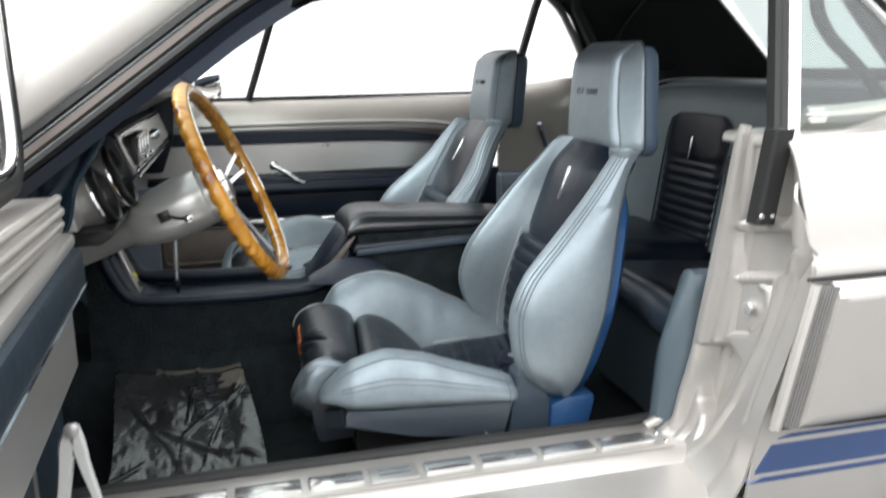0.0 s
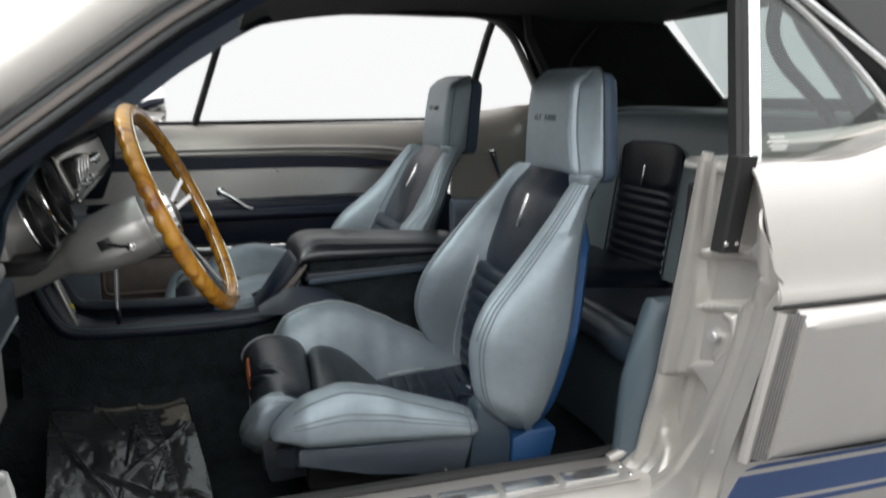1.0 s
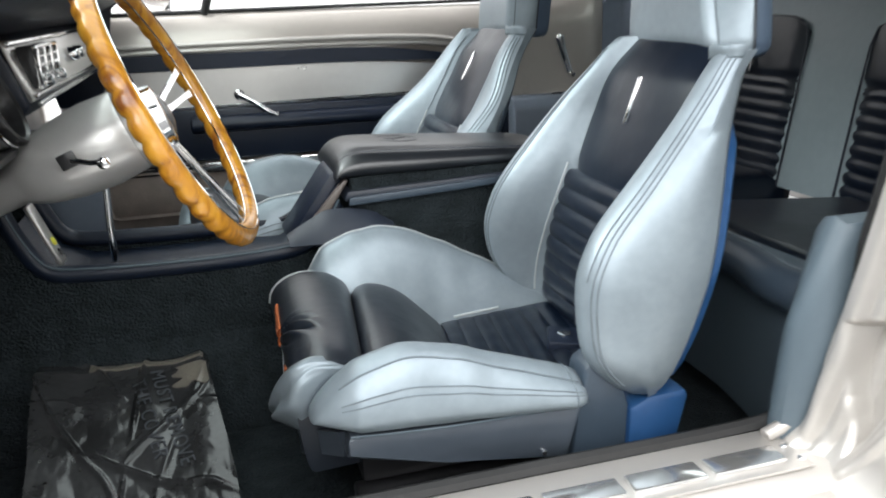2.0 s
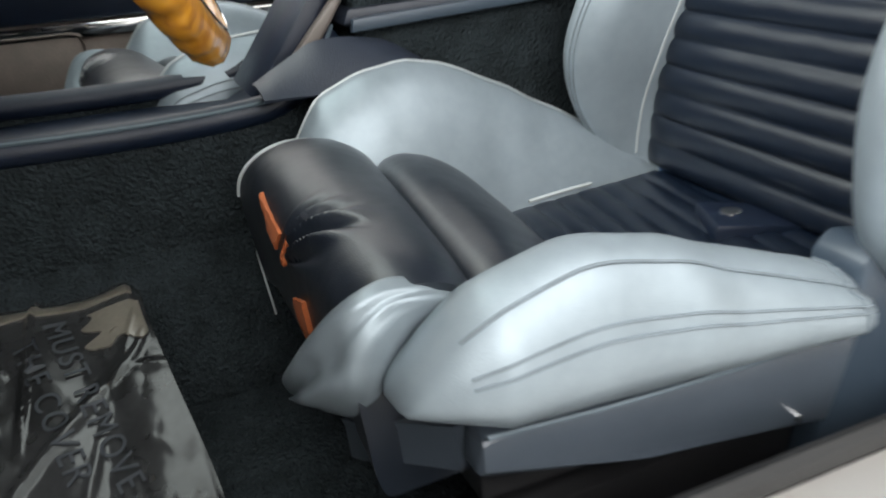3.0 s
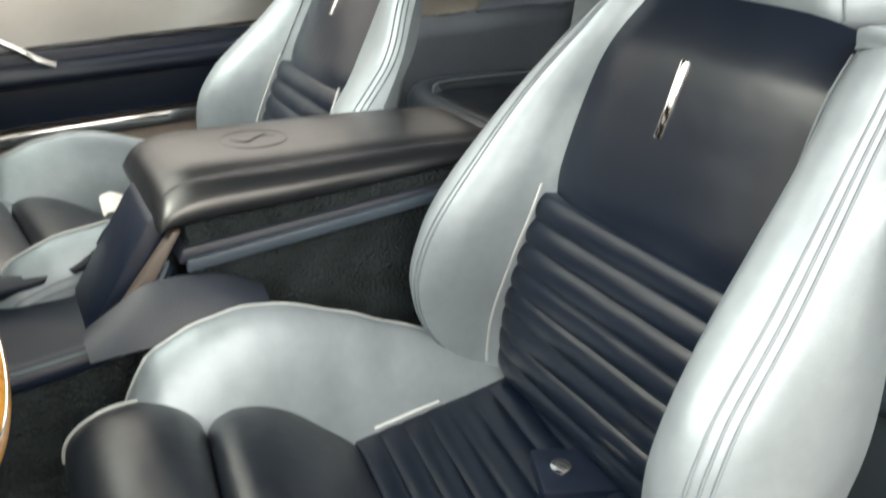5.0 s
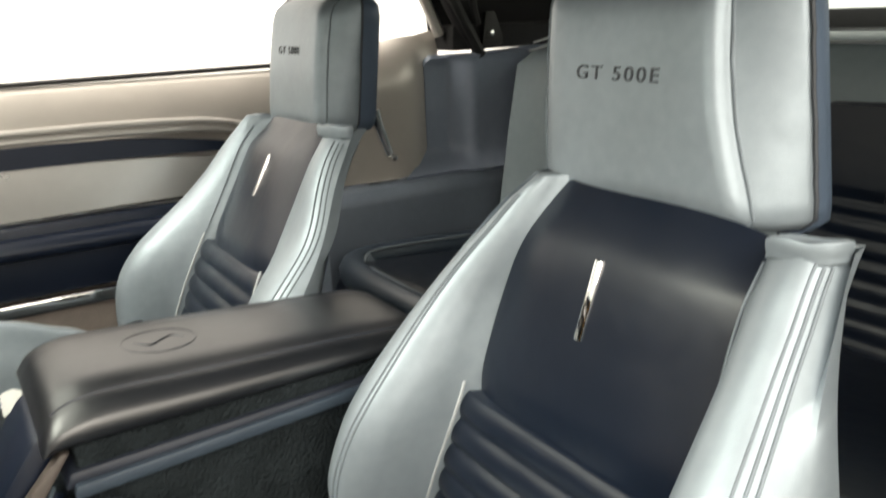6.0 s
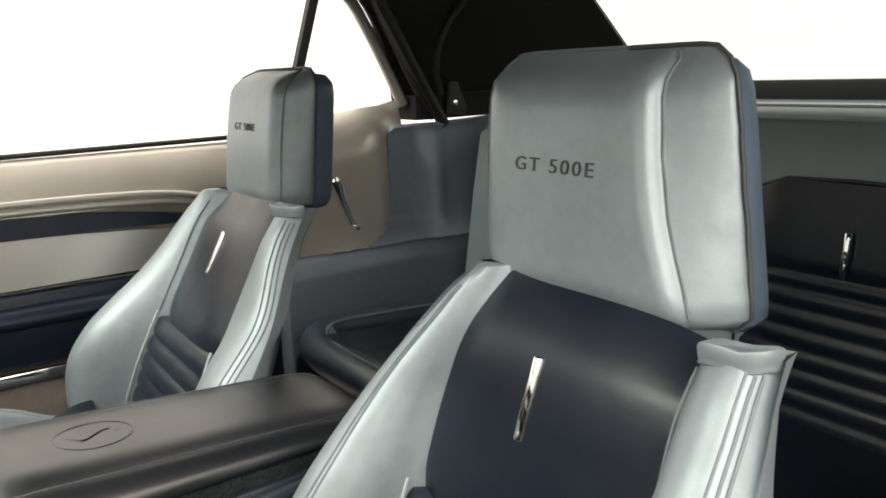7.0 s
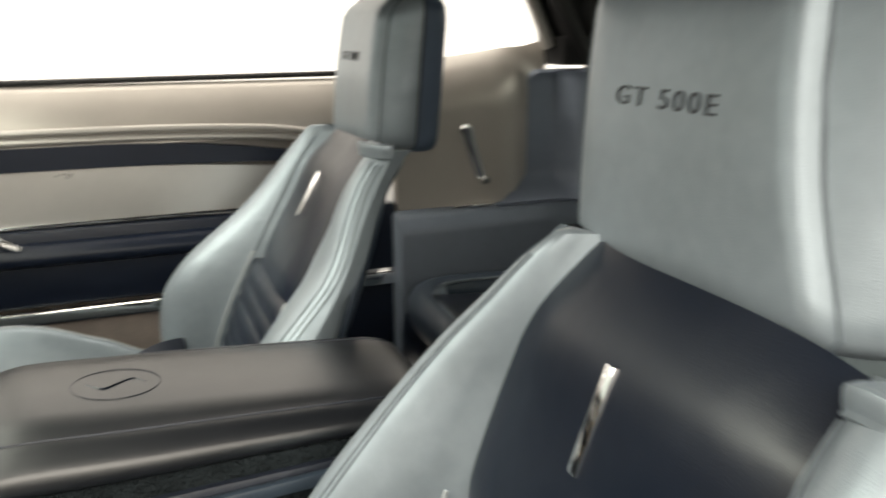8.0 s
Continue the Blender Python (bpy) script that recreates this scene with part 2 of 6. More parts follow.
def sheet(fn, nu, nv, thick):
    """A surface fn(u, v), 0 to 1 each way, with thickness behind it."""
    p = [[Vector(fn(i / nu, j / nv)) for j in range(nv + 1)] for i in range(nu + 1)]

    def normal(i, j):
        a = p[min(i + 1, nu)][j] - p[max(i - 1, 0)][j]
        b = p[i][min(j + 1, nv)] - p[i][max(j - 1, 0)]
        return a.cross(b).normalized()
    bm = bmesh.new()
    top = [[bm.verts.new(p[i][j]) for j in range(nv + 1)] for i in range(nu + 1)]
    low = [[bm.verts.new(p[i][j] - normal(i, j) * thick) for j in range(nv + 1)] for i in range(nu + 1)]
    for i in range(nu):
        for j in range(nv):
            bm.faces.new((top[i][j], top[i + 1][j], top[i + 1][j + 1], top[i][j + 1]))
            bm.faces.new((low[i][j], low[i][j + 1], low[i + 1][j + 1], low[i + 1][j]))
    edge = [(i, 0) for i in range(nu)] + [(nu, j) for j in range(nv)] + [(i, nv) for i in range(nu, 0, -1)] + [(0, j) for j in range(nv, 0, -1)]
    for (a, b), (c, d) in zip(edge, edge[1:] + edge[:1]):
        bm.faces.new((top[a][b], low[a][b], low[c][d], top[c][d]))
    return bm


def curve(keys, t):
    """Smooth reading of rising (t, value) keys."""
    ts = [k[0] for k in keys]
    if t <= ts[0]:
        return keys[0][1]
    if t >= ts[-1]:
        return keys[-1][1]
    i = max(j for j in range(len(ts)) if ts[j] <= t)
    i = min(i, len(ts) - 2)

    def slope(j):
        if j == 0 or j == len(ts) - 1:
            k = 0 if j == 0 else j - 1
            return (keys[k + 1][1] - keys[k][1]) / (ts[k + 1] - ts[k])
        return (keys[j + 1][1] - keys[j - 1][1]) / (ts[j + 1] - ts[j - 1])
    h = ts[i + 1] - ts[i]
    s = (t - ts[i]) / h
    a, b = keys[i][1], keys[i + 1][1]
    return (2 * s**3 - 3 * s**2 + 1) * a + (s**3 - 2 * s**2 + s) * h * slope(i) + (-2 * s**3 + 3 * s**2) * b + (s**3 - s**2) * h * slope(i + 1)


def ease(t):
    k = min(1, max(0, t))
    return k * k * (3 - 2 * k)


def steps(a, b, n):
    return [a + (b - a) * i / n for i in range(n + 1)]


def smooth_path(pts, n):
    """A rounded path through a few points."""
    out = []
    d = [0.0]
    for a, b in zip(pts, pts[1:]):
        d.append(d[-1] + (Vector(b) - Vector(a)).length)
    for t in steps(0, d[-1], n):
        out.append(tuple(curve([(s, p[k]) for s, p in zip(d, pts)], t) for k in range(3)))
    return out


def words(name, text, size, m, material, parent, label="", depth=0.0008, fit=None):
    cu = bpy.data.curves.new(name, "FONT")
    cu.body, cu.size, cu.extrude, cu.align_x, cu.align_y = text, size, depth, "CENTER", "CENTER"
    cu.space_character = 1.25 if fit else 1.14
    tmp = bpy.data.objects.new("tmp", cu)
    scene.collection.objects.link(tmp)
    bpy.context.view_layer.update()
    me = bpy.data.meshes.new_from_object(tmp.evaluated_get(bpy.context.evaluated_depsgraph_get()))
    bpy.data.objects.remove(tmp)
    if fit:
        wide, tall = [max(v.co[k] for v in me.vertices) - min(v.co[k] for v in me.vertices) for k in (0, 1)]
        mid = [0.5 * (max(v.co[k] for v in me.vertices) + min(v.co[k] for v in me.vertices)) for k in (0, 1)]
        me.transform(Matrix.Diagonal((fit[0] / wide, fit[1] / tall, 1, 1)) @ Matrix.Translation((-mid[0], -mid[1], 0)))
    me.transform(m)
    me.materials.clear()
    me.materials.append(material)
    me.name = name
    ob = new(name, me)
    ob.parent = parent
    return tagged(ob, label)


# ---- studio ----
wall_t = 0.2
X0, X1, Y0, Y1, H = -6.0, 6.0, -6.0, 5.0, 4.0
tagged(part("floor", box(X0, X1, Y0, Y1, -0.2, 0, 0), CONCRETE), "grey painted studio floor under the car", "floor", kind="structure")
# Ceiling out of view, given emission as added fill from above.
tagged(part("ceiling", box(X0, X1, Y0, Y1, H, H + 0.2, 0), FILL_CEILING), "unseen studio ceiling glowing as added fill light", "ceiling", kind="structure")
tagged(part("wall_north", box(X0, X1, Y1, Y1 + wall_t, 0, H, 0), GLOW_BACKDROP), "white glowing studio backdrop wall behind the car", "wall", kind="structure")
tagged(part("wall_south", box(X0, X1, Y0 - wall_t, Y0, 0, H, 0), ROOM_WHITE), "plain white studio wall", "wall", kind="structure")
tagged(part("wall_west", box(X0 - wall_t, X0, Y0, Y1, 0, H, 0), GLOW_BACKDROP), "white self-glowing studio backdrop wall ahead of the car", "wall", kind="structure")
tagged(part("wall_east", box(X1, X1 + wall_t, Y0, Y1, 0, H, 0), GLOW_BACKDROP), "white self-glowing studio backdrop wall behind the rear window", "wall", kind="structure")

# ---- front seats ----
RIDGE = [(-0.485, 0.455), (-0.472, 0.490), (-0.46, 0.520), (-0.445, 0.540), (-0.425, 0.556), (-0.38, 0.573), (-0.33, 0.574), (-0.265, 0.551), (-0.178, 0.505), (-0.10, 0.460), (-0.06, 0.440)]
BACK_C = [(0.42, -0.085), (0.47, -0.085), (0.57, -0.072), (0.66, -0.048), (0.74, -0.021), (0.80, 0.0), (0.83, 0.02), (0.86, 0.04)]
BACK_F = {-1: [(0.43, -0.11), (0.455, -0.145), (0.50, -0.182), (0.555, -0.195), (0.60, -0.193), (0.64, -0.174), (0.66, -0.158), (0.70, -0.118), (0.76, -0.060), (0.80, -0.026), (0.835, 0.0), (0.855, 0.02), (0.865, 0.035)], 1: [(0.43, -0.10), (0.455, -0.125), (0.50, -0.158), (0.555, -0.173), (0.60, -0.166), (0.64, -0.147), (0.70, -0.102), (0.76, -0.055), (0.80, -0.024), (0.835, 0.0), (0.855, 0.02), (0.865, 0.035)]}
BACK_R = [(0.43, -0.078), (0.57, -0.038), (0.71, -0.006), (0.80, 0.024), (0.865, 0.050)]
BACK_W = {-1: [(0.43, 0.196), (0.445, 0.212), (0.47, 0.224), (0.52, 0.233), (0.60, 0.236), (0.68, 0.222), (0.77, 0.194), (0.81, 0.185), (0.84, 0.180), (0.865, 0.177)], 1: [(0.43, 0.165), (0.46, 0.192), (0.52, 0.212), (0.60, 0.217), (0.68, 0.208), (0.765, 0.180), (0.80, 0.159), (0.83, 0.136), (0.845, 0.120), (0.865, 0.112)]}
RIDGE_OUT = [(-0.508, 0.486), (-0.500, 0.502), (-0.478, 0.520), (-0.435, 0.537), (-0.40, 0.545), (-0.36, 0.540), (-0.29, 0.515), (-0.205, 0.485), (-0.185, 0.478)]
# cushion centre, front to back: offsets from the cross seam and heights
ROLL = [(-0.100, 0.392), (-0.108, 0.396), (-0.115, 0.412), (-0.120, 0.440), (-0.1245, 0.470), (-0.1265, 0.492), (-0.1215, 0.509), (-0.108, 0.522), (-0.090, 0.530), (-0.070, 0.533), (-0.048, 0.531), (-0.026, 0.525), (-0.012, 0.517), (-0.005, 0.508), (-0.0012, 0.497)]
PANEL = [(0.0012, 0.497), (0.005, 0.502), (0.014, 0.508), (0.030, 0.510), (0.052, 0.503), (0.080, 0.484), (0.106, 0.458), (0.125, 0.438), (0.137, 0.424)]


BACK_A = {-1: [(0.43, 0.150), (0.50, 0.150), (0.58, 0.141), (0.64, 0.134), (0.70, 0.130), (0.87, 0.130)], 1: [(0.43, 0.160), (0.50, 0.158), (0.56, 0.143), (0.62, 0.128), (0.66, 0.122), (0.74, 0.119), (0.78, 0.110), (0.82, 0.096), (0.87, 0.086)]}


def ridge(s, x):
    return curve(RIDGE if s > 0 else RIDGE_OUT, x)


def seam_x(y):
    """The cross seam behind the front roll; y counts towards the console."""
    return -0.3975 - 0.113 * (0.183 - y)


def pleat_x(y):
    """Where the pleats begin."""
    return -0.261 - 0.125 * (0.150 - y)


ROLL_LINE = [(p[0], p[2]) for p in smooth_path([(a, 0, z) for a, z in ROLL], 84)]
PANEL_LINE = [(p[0], p[2]) for p in smooth_path([(a, 0, z) for a, z in PANEL], 50)]


def cushion_line(y):
    """Profile of the cushion centre at one place across."""
    shrink = (0.5240 + seam_x(y)) / 0.1315
    wide = (pleat_x(y) - seam_x(y)) / 0.137
    out = [(seam_x(y) + shrink * a, z, 0) for a, z in ROLL_LINE]
    out.append((seam_x(y), 0.490, 0))
    out += [(seam_x(y) + wide * a, z, 1) for a, z in PANEL_LINE]
    for d in steps(0.0, 0.225, 112):
        out.append((pleat_x(y) + d, 0.4235 + 0.0040 * (1 - min(1, abs(y) / 0.146) ** 10) * abs(math.sin(d * math.pi / 0.0262)) ** 0.55 + 0.06 * d, 2))
    return out


def roll_front(y, z):
    """x of the roll's front face at a height."""
    shrink = (0.5240 + seam_x(y)) / 0.1315
    for (a, za), (b, zb) in zip(ROLL, ROLL[1:]):
        if za <= z <= zb:
            return seam_x(y) + shrink * (a + (b - a) * (z - za) / (zb - za))
    return seam_x(y) - 0.10


def gather(y, run):
    """Height of the folds that fan out from the split in the roll's front edge."""
    far = math.hypot(y - 0.002, run)
    if far < 0.004 or far > 0.13:
        return 0.0
    turn = math.degrees(math.atan2(0.002 - y, run)) + 2.5 * noise.noise((y * 30, run * 30, 3.0))
    out = 0.0
    for at, wide, high, reach in ((0, 3.6, 0.0034, 0.055), (10, 3.4, -0.0050, 0.060), (19, 3.4, 0.0046, 0.070), (28, 3.4, -0.0056, 0.080), (37, 3.6, 0.0056, 0.095), (46, 3.6, -0.0060, 0.100), (55, 3.8, 0.0056, 0.095), (64, 4.0, -0.0050, 0.080), (74, 5.0, 0.0036, 0.065)):
        out += high * math.exp(-(((turn - at) / wide) ** 2)) * min(1, far / 0.022) * ease((reach + 0.02 - far) / 0.05)
    return out


def bolster_ring(s, q, x):
    """One section of the cushion side; q +1 beside the console, -1 beside the door."""
    zr = ridge(q, x)
    wr = 0.0022 * noise.noise((x * 30, s * 3.0, 1.5))
    if q > 0:
        d = x - pleat_x(0.15)
        floor_z = 0.43 if d > 0 else 0.43 + 0.06 * min(1, -d / 0.12)
        zc = min(floor_z, zr - 0.004)
        k = min(1, (x + 0.485) / 0.05) ** 0.5
        e = min(1, (-0.06 - x) / 0.016) ** 0.5 * 0.5 + 0.5
        w = 0.230 - 0.022 * (1 - k)
        dz = zr - zc
        prof = [(0.138, zc - 0.03), (0.141, zc - 0.004), (0.150, zc + 0.26 * dz), (0.161, zc + 0.56 * dz), (0.174, zc + 0.82 * dz), (0.186, zc + 0.96 * dz), (0.196, zr), (0.207, zr - 0.006), (0.219, zr - 0.019), (w, 0.43 + 0.55 * (zr - 0.43)), (w + 0.003, 0.43 + 0.3 * (zr - 0.43)), (w - 0.003, 0.43), (0.20, 0.418), (0.16, 0.418)]
        return [(x, s * (y + (wr if y > 0.2 else 0)), 0.43 + (z - 0.43) * (k * 0.4 + 0.6) * e + wr if z > 0.43 else z) for y, z in prof]
    # the pillow beside the door: blunt at the front, cut square at the back
    t = (x + 0.508) / 0.323
    low = 0.462 - 0.020 * t
    k = min(1, t / 0.16) ** 0.45
    e = min(1, (1 - t) / 0.05) ** 0.5 * 0.12 + 0.88
    mid = 0.5 * (zr + low)
    prof = [(0.136, low - 0.02), (0.140, low + 0.30 * (zr - low)), (0.148, low + 0.60 * (zr - low)), (0.160, low + 0.84 * (zr - low)), (0.174, low + 0.97 * (zr - low)), (0.186, zr), (0.199, zr - 0.004), (0.209, zr - 0.012), (0.218, low + 0.66 * (zr - low)), (0.225, low + 0.42 * (zr - low)), (0.226, low + 0.20 * (zr - low)), (0.220, low + 0.04 * (zr - low)), (0.205, low - 0.004), (0.170, low - 0.012)]
    return [(x, s * (0.180 + (y - 0.180) * (0.30 + 0.70 * k) * e + (wr if y > 0.2 else 0)), mid + (z - mid) * (0.15 + 0.85 * k) * e + wr) for y, z in prof]


def bolster_ends(q):
    return (-0.485, -0.06) if q > 0 else (-0.508, -0.185)


def seat_bolster(s, q):
    a, b = bolster_ends(q)
    return loft([bolster_ring(s, q, x) for x in [a + (b - a) * (i / 48) ** 1.25 for i in range(49)]])


def bolster_line(s, q, f, lo=0.02, hi=0.985):
    """A line along the cushion side between section points, 0 at the ridge."""
    a, b = bolster_ends(q)
    first = 6 if q > 0 else 5
    out = []
    for x in steps(a + (b - a) * lo, a + (b - a) * hi, 40):
        ring = bolster_ring(s, q, x)
        i = first + int(f)
        p = Vector(ring[i]).lerp(Vector(ring[i + 1]), f - int(f))
        out.append((p.x, p.y + s * 0.0005, p.z + 0.0005))
    return out


def side_width(q, more, z):
    """Half width of the backrest; the passenger seat is alike on both sides, its far shoulder rounded off."""
    w = curve(BACK_W[-1 if more[1] else q], z) + more[0]
    return w - (0.030 * max(0, (z - 0.785) / 0.06) ** 1.6 if more[1] and q < 0 else 0)


def lower_part(z):
    """1 below the shoulders, fading to 0 at the top of the backrest."""
    k = min(1, max(0, (0.83 - z) / 0.13))
    return k * k * (3 - 2 * k)


def back_section(q, more, z):
    """Outline of a backrest side at one height; more: added to its width and depth."""
    c, r, w = curve(BACK_C, z), curve(BACK_R, z), side_width(q, more, z)
    f = min(curve(BACK_F[q], z) + more[1] * lower_part(z), c - 0.004)
    d = f - c
    a = min(curve(BACK_A[-1 if more[1] else q], z), w - 0.012)
    m = w - a
    g = (0.07, 0.17, 0.32, 0.50, 0.66, 0.86, 0.96) if q > 0 and more[1] == 0 else (0.08, 0.22, 0.42, 0.64, 0.78, 0.92, 0.985)
    return [(c + 0.02, a - 0.014), (c - 0.001, a), (c + 0.30 * d, a + g[0] * m), (c + 0.66 * d, a + g[1] * m), (c + 0.92 * d, a + g[2] * m), (f, a + g[3] * m), (f + 0.004, a + g[4] * m), (f + 0.016, a + g[5] * m), (f + 0.035, a + g[6] * m), (f + 0.5 * (r - f), w + 0.004), (r - 0.012, w + 0.001), (r, w - 0.010), (r, a - 0.014)]


def back_bolster(s, q, more):
    rings = []
    for z in steps(0.43, 0.850 if q > 0 else 0.844, 44):
        slope = 0.010 * ease((z - 0.815) / 0.03) if q * (-1 if more[1] else 1) < 0 else 0
        rings.append([(x, s * y, z - (slope if i in (0, 11, 12) else 0)) for i, (x, y) in enumerate(back_section(q, more, z))])
    return loft(rings)


def back_line(s, q, more, k, lo, hi):
    """A line up the backrest side, k counting points of its outline."""
    out = []
    for z in steps(lo, hi, 34):
        ring = back_section(q, more, z)
        p = Vector(ring[int(k)]).lerp(Vector(ring[int(k) + 1]), k - int(k))
        out.append((p.x - 0.0004, s * (p.y + 0.0003), z))
    return out


HEAD_SEAM = [(0.0, 0.098), (0.2, 0.0825), (0.4, 0.069), (0.6, 0.060), (0.75, 0.055), (0.9, 0.051), (1.0, 0.050)]


def headrest_front(t):
    top = max(0, (t - 0.80) / 0.20)
    return 0.036 + 0.022 * t + 0.035 * top**2.6 - 0.004 * math.sin(t * math.pi)


def headrest_half(s, t, m=1):
    """Half widths of the headrest at its front seam and at its rear edge."""
    top = max(0, (t - 0.80) / 0.20)
    if m < 0:
        if s > 0:
            return 0.131 - 0.019 * t - 0.008 * top**3, 0.136 - 0.012 * t - 0.010 * top**3
        return 0.072 + 0.010 * t - 0.012 * top**3, 0.084 + 0.030 * t - 0.012 * top**3
    if s > 0:
        return 0.122 + 0.016 * t - 0.002 * top**3, 0.128 + 0.012 * t - 0.003 * top**3
    return curve(HEAD_SEAM, t), 0.122 - 0.028 * t - 0.006 * top**3


def headrest_outline():
    """Even points round a softly squared outline: across -1 to 1, up 0 to 1."""
    out = []
    for i in range(72):
        a = (i + 0.5) * math.tau / 72
        c, d = math.cos(a), math.sin(a)
        k = 1 / max(abs(c), abs(d))
        n = 15 if d > 0 else 16
        r = 1 / (abs(c * k) ** n + abs(d * k) ** n) ** (1 / n)
        out.append((c * k * r, 0.5 + 0.5 * d * k * r))
    return out


def headrest_point(u, t, f, back, deep, m=1):
    """f: part of the outline, 1 at the seam; back: 0 at the front seam, 1 at the rear one."""
    uu, tt = u * f, 0.5 + (t - 0.5) * f
    wf, wr = headrest_half(1 if u > 0 else -1, t, m)
    rear = 0.084 + 0.006 * tt + deep
    front = min(headrest_front(tt), rear - 0.012)
    soft = 0.013 if u < 0 else 0.008
    x = front + soft * max(0, (f - 0.80) / 0.20) ** 3
    if back > 0:
        x = (front + soft) + (rear - front - soft) * back
    y = uu * (wf + (wr - wf) * back + 0.005 * math.sin(back * math.pi))
    puff = 0.0012 * noise.noise((u * 7, t * 9, back * 2)) if back > 0 else 0
    return (x, y + puff, 0.832 + 0.194 * tt + 0.003 * math.sin(back * math.pi) * (1 if t > 0.9 else 0))


def headrest_bm(deep, m):
    line = headrest_outline()
    rings = []
    for f, back in ((0.04, 0), (0.3, 0), (0.55, 0), (0.75, 0), (0.87, 0), (0.94, 0), (0.98, 0), (1, 0), (1, 0.06), (1, 0.2), (1, 0.4), (1, 0.6), (1, 0.8), (1, 0.95), (0.985, 1)):
        rings.append([headrest_point(u, t, f, back, deep, m) for u, t in line])
    return loft(rings)


def headrest_line(back, deep, lo, hi, m, grow=0.0008):
    """A line round the headrest from its lower door side over the top."""
    pts = [headrest_point(u, t, 1, back, deep, m) for u, t in headrest_outline()]
    pts = pts[54:] + pts[:54]
    return [(x - grow, y * (1 + grow * 4), z + grow) for x, y, z in pts][lo:hi]


def shell_bm(m):
    rings = []
    for z in steps(0.43, 0.835, 20):
        up = 0.065 * max(0, (z - 0.74) / 0.09)
        r = curve(BACK_R, z)
        d = 1.0 - 0.3 * max(0, (z - 0.72) / 0.11)
        a, w = [curve(BACK_W[k], z) - (0.026 + up if k < 0 else 0.020) for k in (-m, m)]
        rings.append([(r, -a, z), (r + 0.022 * d, -a, z), (r + 0.034 * d, -a + 0.014, z), (r + 0.040 * d, 0, z), (r + 0.034 * d, w - 0.014, z), (r + 0.022 * d, w, z), (r, w, z)])
    return loft(rings)


def headrest_shell_bm(m):
    deep = 0.0 if m > 0 else 0.012
    rings = []
    for back, f in ((0.0, 0.93), (0.0, 0.985), (0.012, 0.99), (0.024, 0.975), (0.031, 0.93), (0.033, 0.5)):
        rings.append([(0.082 + 0.006 * t + deep + back, f * u * headrest_half(1 if u > 0 else -1, t, m)[1], 0.826 + 0.194 * (0.5 + (t - 0.5) * f)) for u, t in headrest_outline()])
    return loft(rings)


